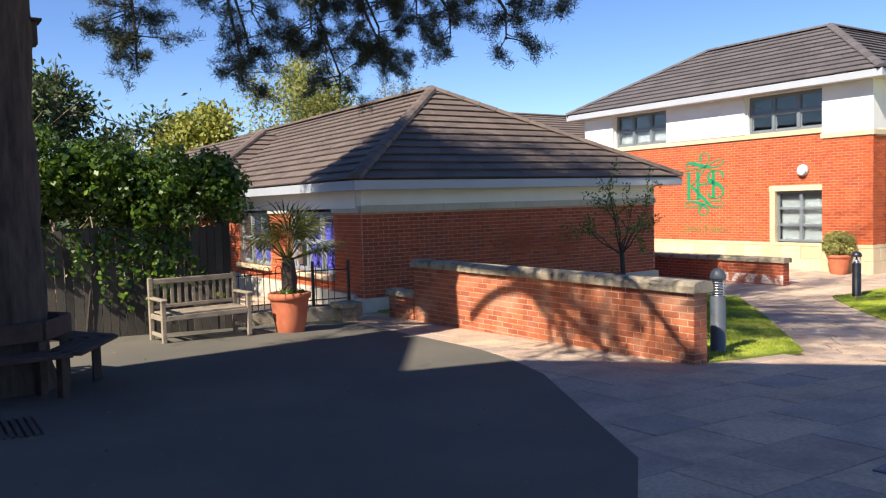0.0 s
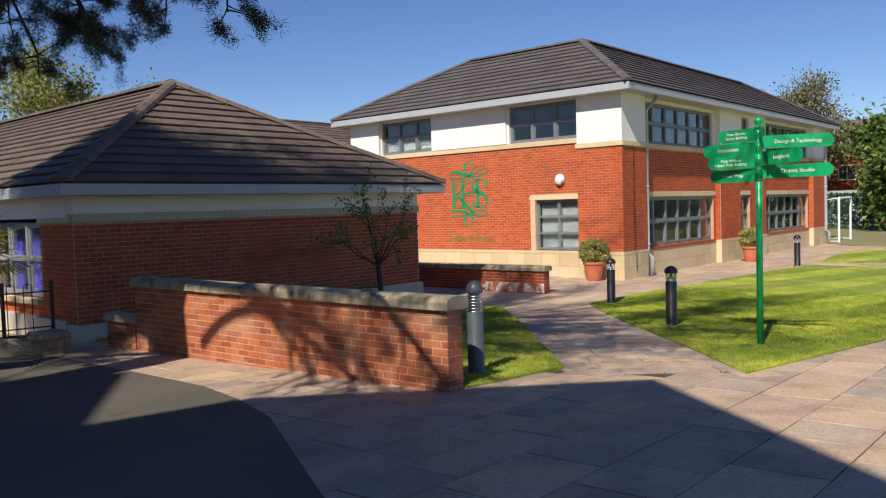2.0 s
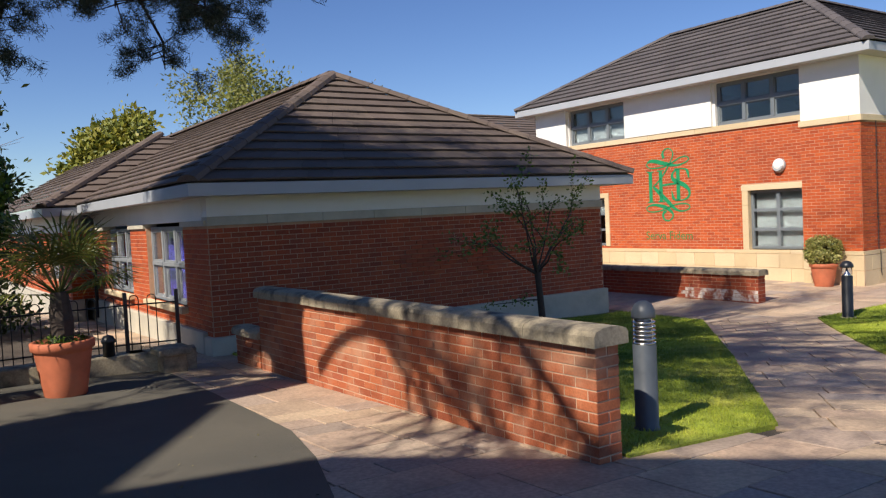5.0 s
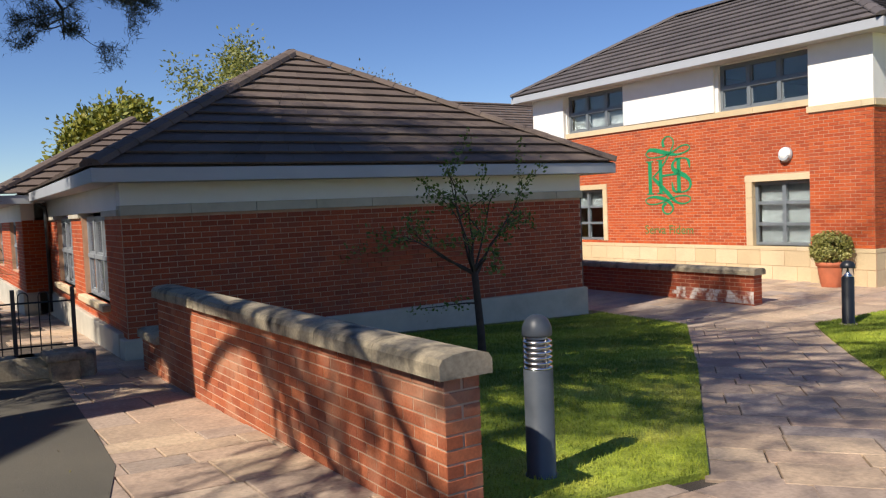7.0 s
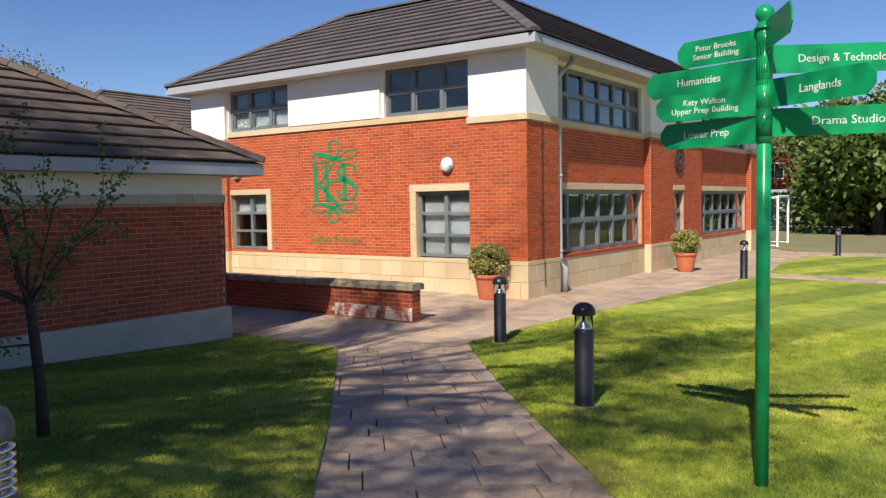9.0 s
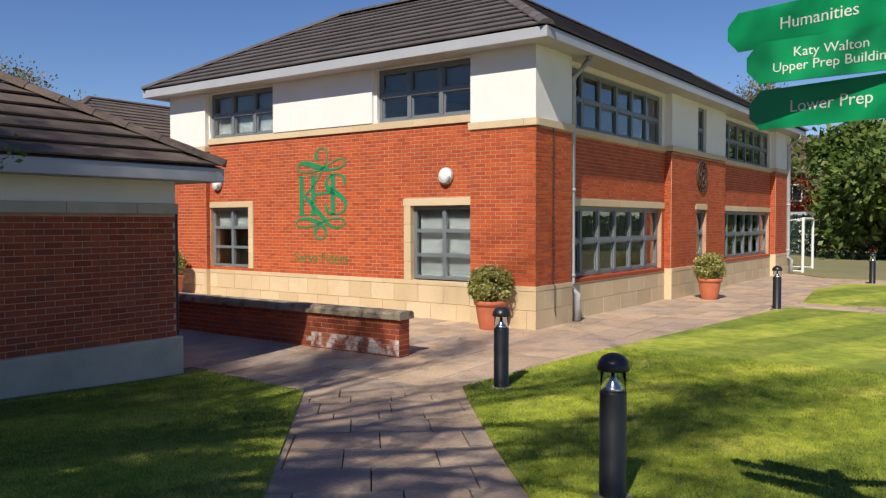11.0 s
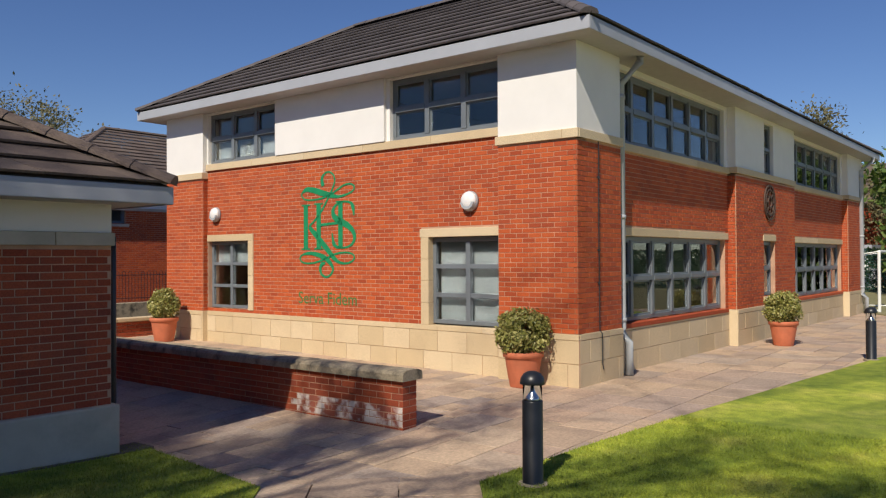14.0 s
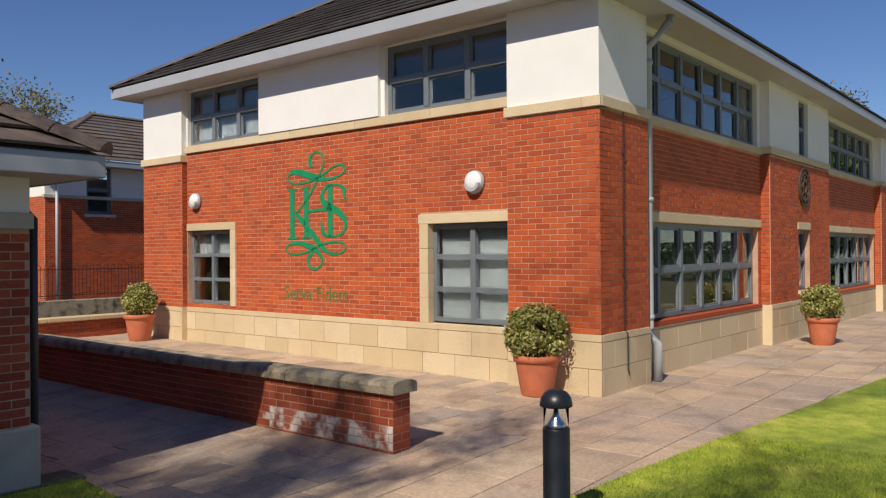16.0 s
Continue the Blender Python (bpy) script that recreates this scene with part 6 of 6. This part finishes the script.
for x, y, lab in ((15.15, 9.47, "black domed bollard light at the lawn's tip"), (12.03, 6.75, "black domed bollard light on the striped lawn"), (25.5, 8.70, "black domed bollard light beside the far path"), (34.6, 7.95, "black domed bollard light by the court")):
    bollard_black(x, y, ground_z(x, y) + 0.015, lab)
B1 = thing("bollard_light", "grey bollard light with louvred head and dome", "bollard", 6.8, 6.64, ground_z(6.8, 6.64) + 0.02)
part("post", lathe([(0.10, -0.05), (0.10, 0.01), (0.09, 0.02), (0.09, 0.66), (0.086, 0.67)], 30), M_GREYMETAL, B1, smooth=True)
part("lens", lathe([(0.062, 0.66), (0.062, 0.86)], 24), M_LAMPGLASS, B1, smooth=True)
for k in range(6):
    part("louvre", lathe([(0.064, 0.672 + k * 0.032), (0.090, 0.668 + k * 0.032), (0.090, 0.676 + k * 0.032), (0.064, 0.688 + k * 0.032)], 30, cap=False), M_STEEL, B1, smooth=True)
for k in range(3):
    a = 2 * math.pi * k / 3 + 0.5
    part("rod", tube([(0.08 * math.cos(a), 0.08 * math.sin(a), 0.66), (0.08 * math.cos(a), 0.08 * math.sin(a), 0.87)], 0.006, 6), M_STEEL, B1)
part("dome", lathe([(0.090, 0.865), (0.093, 0.88), (0.090, 0.92), (0.070, 0.965), (0.036, 0.99), (0.004, 0.997)], 30), M_GREYMETAL, B1, smooth=True)
# small dark lamp and pale box on the railing's kerb
KL = thing("kerb_lamp", "small black domed lamp on the railing's kerb", "lamp", 4.3, 13.0, -0.30)
part("body", lathe([(0.07, 0), (0.07, 0.16), (0.085, 0.17), (0.085, 0.2), (0.06, 0.25), (0.004, 0.27)], 20), M_BLACK, KL, smooth=True)


# ---- fingerpost ----
FP = thing("fingerpost", "bright green fingerpost with seven pointed direction arms", "signpost", 10.5, 4.87, ground_z(10.5, 4.87) + 0.01)
zf = -(ground_z(10.5, 4.87) + 0.01)
part("pole", lathe([(0.041, -0.1), (0.041, 2.28 + zf - 0.08)], 24), M_GREEN, FP, smooth=True)
part("finial", lathe([(0.041, 2.28 + zf - 0.08), (0.06, 2.285 + zf - 0.08), (0.06, 2.295 + zf - 0.08), (0.03, 2.305 + zf - 0.08), (0.028, 2.325 + zf - 0.08), (0.05, 2.35 + zf - 0.08), (0.056, 2.375 + zf - 0.08), (0.048, 2.405 + zf - 0.08), (0.022, 2.425 + zf - 0.08), (0.004, 2.43 + zf - 0.08)], 24), M_GREEN, FP, smooth=True)
ARMS = [("Humanities", 1.955, 74, 0.84, 1), ("Lower Prep", 1.615, 72, 0.75, 1), ("Katy Walton\nUpper Prep Building", 1.785, 84, 0.69, 1), ("Peter Brooks\nSenior Building", 2.13, 74, 0.60, 1),
        ("Design & Technology", 2.025, 300, 0.90, -1), ("Langlands", 1.82, 241, 0.72, -1), ("Drama Studio", 1.65, 288, 0.86, -1), ("", 2.16, 206, 0.58, 0)]
for body, z, th, L, sgn in ARMS:
    A = new("arm")
    A.parent = FP
    A.matrix_basis = pose(0, 0, z + zf, 0, 0, th)
    bm = bmesh.new()
    h, t_ = 0.083, 0.005
    out = ((0.035, -h), (L - 0.05, -h), (L, -h * 0.35), (L, h * 0.35), (L - 0.05, h), (0.035, h))
    f = [bm.verts.new((x, -t_, zz)) for x, zz in out]
    b = [bm.verts.new((x, t_, zz)) for x, zz in out]
    bm.faces.new(f)
    bm.faces.new(b[::-1])
    for i in range(6):
        bm.faces.new((f[i], b[i], b[(i + 1) % 6], f[(i + 1) % 6]))
    bmesh.ops.recalc_face_normals(bm, faces=bm.faces)
    part("board", bm, M_GREEN, A)
    part("bracket", lathe([(0.047, -h), (0.047, h)], 20), M_GREEN, A, smooth=True)
    if body:
        two = "\n" in body
        tx = (L + 0.05) / 2
        # lettering faces the walker on each arm
        sz = 0.053 if two else 0.07
        if sgn > 0:
            m_ = Matrix.Translation((tx, t_ + 0.001, 0)) @ pose(0, 0, 0, 90, 0, 180)
        else:
            m_ = Matrix.Translation((tx, -t_ - 0.001, 0)) @ pose(0, 0, 0, 90, 0, 0)
        text_part("lettering", body, sz if len(body) < 16 or two else 0.066, m_, M_LETTER, A, 0.001)


# ---- covers in the ground, debris ----
MH = thing("manhole_cover", "blue-grey patterned metal manhole cover in the paving", "manhole cover", 3.82, 2.85, ground_z(3.82, 2.85) + 0.008, 2)
part("frame", box(-0.36, 0.36, -0.34, 0.34, -0.03, 0.004), M_GREYMETAL, MH)
cv = box(-0.33, 0.33, -0.31, 0.31, -0.02, 0.007)
part("cover", cv, M_COVER, MH)
MH.scale = (0.70, 0.84, 1)
for i in range(11):
    for j in range(10):
        o = part("stud", box(-0.02, 0.02, -0.006, 0.006, 0, 0.004), M_COVER, MH)
        o.matrix_basis = pose(-0.30 + 0.06 * i, -0.27 + 0.06 * j, 0.007, 0, 0, 45 if (i + j) % 2 else -45)
DR = thing("drain_grate", "rusty slotted drain grate in the asphalt", "drain grate", -0.62, 7.45, ground_z(-0.6, 7.4) + 0.01)
part("rim", box(-0.2, 0.2, -0.32, 0.32, -0.03, 0.0), M_BLACK, DR)
for k in range(7):
    part("bar", box(-0.18 + 0.055 * k, -0.15 + 0.055 * k, -0.3, 0.3, -0.01, 0.008), M_WOOD_DARK, DR)
DB = tagged(thing("yard_litter", "scattered pale leaves and bits on the asphalt", "litter"), kind="stuff")
rs = np.random.default_rng(17)
pts = []
while len(pts) < 300:
    x, y = rs.uniform(-3, 5), rs.uniform(2, 12.7)
    if inside(x, y, ASPHALT):
        pts.append((x, y, ground_z(x, y) + 0.013))
leaves("leaf_litter", np.array(pts), np.tile((0, 0, 1.0), (len(pts), 1)), 0.014, M_FAR, DB, seed=3)

# ---- the court, its fence, goal and the houses beyond ----
GL = thing("goal", "white tubular football goal on the court", "goal", 40.6, 10.9, -0.76, 4)
part("post", tube([(-1.5, 0, 0), (-1.5, 0, 2.0)], 0.05, 8), M_LETTER, GL)
part("post", tube([(1.5, 0, 0), (1.5, 0, 2.0)], 0.05, 8), M_LETTER, GL)
part("crossbar", tube([(-1.5, 0, 2.0), (1.5, 0, 2.0)], 0.05, 8), M_LETTER, GL)
for s in (-1.5, 1.5):
    part("stay", tube([(s, 0, 2.0), (s, 0.7, 1.9), (s, 1.2, 0.05), (s, 0, 0.05)], 0.025, 6), M_LETTER, GL)
part("ground_bar", tube([(-1.5, 1.2, 0.05), (1.5, 1.2, 0.05)], 0.025, 6), M_LETTER, GL)
M_MESH = mat_plain("dark_green_wire", (0.012, 0.06, 0.035), 0.5)
CF = thing("court_fence", "dark green wire court fence on slim posts", "fence")
for k in range(19):
    part("fence_post", tube([(54.0, -14 + 3 * k, -0.8), (54.0, -14 + 3 * k, 1.55)], 0.035, 6), M_MESH, CF)
vs, fs = [], []
for k in range(540):
    y = -14 + 0.1 * k
    o = len(vs)
    vs += [(54.0, y, -0.75), (54.0, y + 0.022, -0.75), (54.0, y + 0.022, 1.5), (54.0, y, 1.5)]
    fs.append((o, o + 1, o + 2, o + 3))
for z in np.arange(-0.7, 1.55, 0.15):
    o = len(vs)
    vs += [(54.01, -14, z), (54.01, 40, z), (54.01, 40, z + 0.025), (54.01, -14, z + 0.025)]
    fs.append((o, o + 1, o + 2, o + 3))
tagged(raw("wire_panel", vs, fs, M_MESH, CF), kind="stuff")
HG = tagged(thing("hedge", "dense dark green hedge behind the court fence", "hedge"), kind="stuff")
rs = np.random.default_rng(40)
c = np.stack([rs.uniform(56.2, 57.6, 16000), rs.uniform(-14, 40, 16000), -0.8 + 2.3 * rs.uniform(0, 1, 16000) ** 0.7], 1)
leaves("hedge_leaf", c, rs.normal(size=c.shape), 0.13, M_DARKCON, HG, aspect=0.6, seed=2)


def house(x, y, w, d, h, roof, label, rz=0):
    H = thing("house", label, "house", x, y, -0.8, rz)
    part("wall", box(0, d, 0, w, 0, h), M_BRICK_DARK, H)
    bm = bmesh.new()
    v = [bm.verts.new(p) for p in ((-0.3, -0.3, h), (d + 0.3, -0.3, h), (d + 0.3, w + 0.3, h), (-0.3, w + 0.3, h), (d / 2, -0.1, h + roof), (d / 2, w + 0.1, h + roof))]
    for f in ((0, 4, 5, 3), (1, 2, 5, 4), (0, 1, 4), (3, 5, 2), (0, 3, 2, 1)):
        bm.faces.new([v[i] for i in f])
    part("roof", bm, M_TILE_OLD, H)
    for k in range(int(w / 3)):
        for z in (0.9, 3.3):
            if z + 1.2 < h:
                W_ = new("window")
                W_.parent = H
                part("frame", box(-0.06, 0.02, 1 + 3 * k, 2.3 + 3 * k, z, z + 1.2), M_LETTER, W_)
                for j in range(2):
                    part("pane", box(-0.075, -0.062, 1.1 + 3 * k + j * 0.58, 1.62 + 3 * k + j * 0.58, z + 0.1, z + 1.1), M_BLACK, W_)
    return H


house(66, 6, 14, 9, 5.2, 3.0, "distant red-brick house with white windows")
house(70, 24, 12, 9, 5.2, 3.0, "distant brick house behind the trees")
GH = thing("garden_shed", "white glazed summerhouse beyond the court", "shed", 58.5, 14.5, -0.8)
part("wall", box(0, 2.5, 0, 4.0, 0, 2.3), M_LETTER, GH)
part("roof", box(-0.2, 2.7, -0.2, 4.2, 2.3, 2.5), M_FASCIA, GH)
for k in range(3):
    part("pane", box(-0.02, 0.0, 0.25 + 1.25 * k, 1.25 + 1.25 * k, 0.9, 2.0), M_BLACK, GH)

# ---- unseen taller building behind the walker, shaped to cast the yard's shade ----
NB = thing("neighbour_building", "tall plain brick building out of view, outlined from its shade on the yard", "building", kind="structure")
off = Vector((-9.8, -2.55))
# edge of the shade on the ground; off carries it back up the sunlight
FOOT = [(7.45, 4.92), (4.6, 7.65), (3.15, 7.85), (4.65, 10.15), (3.5, 10.8), (-9, 6), (-9, -8), (-2.0, -5.9)]
bm = bmesh.new()
lo = [bm.verts.new((x + off.x, y + off.y, -0.8)) for x, y in FOOT]
hi = [bm.verts.new((x + off.x, y + off.y, 9.2)) for x, y in FOOT]
for i in range(len(FOOT)):
    j = (i + 1) % len(FOOT)
    bm.faces.new((lo[i], lo[j], hi[j], hi[i]))
bm.faces.new(hi)
bmesh.ops.recalc_face_normals(bm, faces=bm.faces)
part("wall", bm, M_BRICK_DARK, NB)


# ---- paving: sandstone slabs laid in rows ----
PATH_WIDE = [(7.47, 6.30), (13.56, 11.52), (15.14, 9.66), (8.48, 4.06)]
NEAR_LAWN = [LAWN_1, LAWN_2, LAWN_3]


def slab_rows(u0, u1, v0, v1, rng, seq=(0.45, 0.6, 0.6, 0.3, 0.45), lens=(0.45, 0.6, 0.75, 0.9, 0.6)):
    v = v0
    while v < v1:
        h = rng.choice(seq)
        u = u0 - rng.uniform(0, 0.6)
        while u < u1:
            l = rng.choice(lens)
            yield u, u + l, v, v + h
            u += l
        v += h


def keep(corners):
    """Whether a slab shows: not all of it under lawn, asphalt or a building."""
    if all(inside(x, y, ASPHALT) for x, y in corners):
        return False
    for L in NEAR_LAWN:
        if all(inside(x, y, L) for x, y in corners):
            return False
    if all(x > FX + 0.3 and y > FY + 0.3 for x, y in corners):
        return False
    if all(6.3 < x < 13.9 and y > 14.2 for x, y in corners):
        return False
    return True


slab_list = []
rng = random.Random(77)
for a, b, c, d in slab_rows(-6, 40.5, -8, 33, rng):
    cs_ = ((a, c), (b, c), (b, d), (a, d))
    mx, my = (a + b) / 2, (c + d) / 2
    if inside(mx, my, PATH_WIDE) or my > 12.5 and (mx < 5.2 or mx > 19 and my > 24) or mx > 36.6 and my < 9.6:
        continue
    if keep(cs_):
        slab_list.append((cs_, (mx, my)))
ca, sa = math.cos(radians(40.5)), math.sin(radians(40.5))
for a, b, c, d in slab_rows(-1.6, 1.6, -0.5, 9.5, rng, (0.3, 0.45, 0.6), (0.45, 0.6, 0.75)):
    # rows lie across the path
    cs_ = tuple((7.97 + v * ca - u * -sa, 5.18 + v * sa - u * ca) for u, v in ((b, c), (a, c), (a, d), (b, d)))
    mx, my = sum(p[0] for p in cs_) / 4, sum(p[1] for p in cs_) / 4
    if inside(mx, my, PATH_WIDE) and keep(cs_):
        slab_list.append((cs_[::-1], (mx, my)))
PV = tagged(new("pavement"), "sandstone slab paving in warm mixed browns, laid in rows", "paving", kind="structure")
slab_list.sort(key=lambda s: (s[1][0] - 7.5) ** 2 + (s[1][1] - 5.0) ** 2)


def slab_geo(cs_, rng):
    mx, my = sum(p[0] for p in cs_) / 4, sum(p[1] for p in cs_) / 4
    area = sum(cs_[i][0] * cs_[(i + 1) % 4][1] - cs_[(i + 1) % 4][0] * cs_[i][1] for i in range(4))
    if area < 0:
        cs_ = cs_[::-1]
    dz = rng.uniform(-0.003, 0.003)
    bot, mid, top = [], [], []
    for x, y in cs_:
        L = math.hypot(x - mx, y - my)
        f1, f2 = 1 - 0.0075 / L, 1 - 0.0125 / L
        bot.append((mx + (x - mx) * f1, my + (y - my) * f1, ground_z(x, y) - 0.03))
        mid.append((mx + (x - mx) * f1, my + (y - my) * f1, ground_z(x, y) - 0.004 + dz))
        j = rng.uniform(-0.003, 0.003)
        top.append((mx + (x - mx) * f2 + j, my + (y - my) * f2 + j, ground_z(x, y) + dz + rng.uniform(-0.0015, 0.0015)))
    return bot + mid + top, [(8, 9, 10, 11)] + [(i + k, (i + 1) % 4 + k, (i + 1) % 4 + k + 4, i + k + 4) for k in (0, 4) for i in range(4)]


rng = random.Random(5)
V, F = [], []
for k, (cs_, _) in enumerate(slab_list):
    v, f = slab_geo(cs_, rng)
    if k < 300:
        raw("paving_slab", v, f, M_SLAB, PV)
    else:
        o = len(V)
        V += v
        F += [tuple(i + o for i in q) for q in f]
tagged(raw("paving_slabs", V, F, M_SLAB, PV), kind="stuff")

# ---- grass blades on the near lawns ----
rs = np.random.default_rng(99)


def blades(poly, n, lo, hi, label):
    x0, x1 = min(p[0] for p in poly), max(p[0] for p in poly)
    y0, y1 = min(p[1] for p in poly), max(p[1] for p in poly)
    P = []
    X, Y = rs.uniform(x0, min(x1, lo), n), rs.uniform(y0, y1, n)
    P = np.array([(x, y, ground_z(x, y) + 0.02) for x, y in zip(X, Y) if inside(x, y, poly)])
    m = len(P)
    a = rs.uniform(0, 2 * np.pi, m)
    w = np.stack([np.cos(a), np.sin(a), np.zeros(m)], 1) * 0.004
    tip = P + np.stack([rs.normal(0, 0.012, m), rs.normal(0, 0.012, m), rs.uniform(0.018, hi, m)], 1)
    v = np.stack([P - w, P + w, tip], 1).reshape(-1, 3)
    me = bpy.data.meshes.new("grass")
    me.vertices.add(len(v))
    me.vertices.foreach_set("co", v.ravel())
    me.loops.add(len(v))
    me.loops.foreach_set("vertex_index", np.arange(len(v)))
    me.polygons.add(m)
    me.polygons.foreach_set("loop_start", np.arange(0, len(v), 3))
    me.update(calc_edges=True)
    g = link("grass", me, M_LAWN)
    tagged(g, label, "grass", kind="stuff")


blades(LAWN_1, 130000, 99, 0.042, "short mown grass blades in dappled shade")
blades(LAWN_2, 260000, 18.5, 0.040, "short mown grass blades in sun")
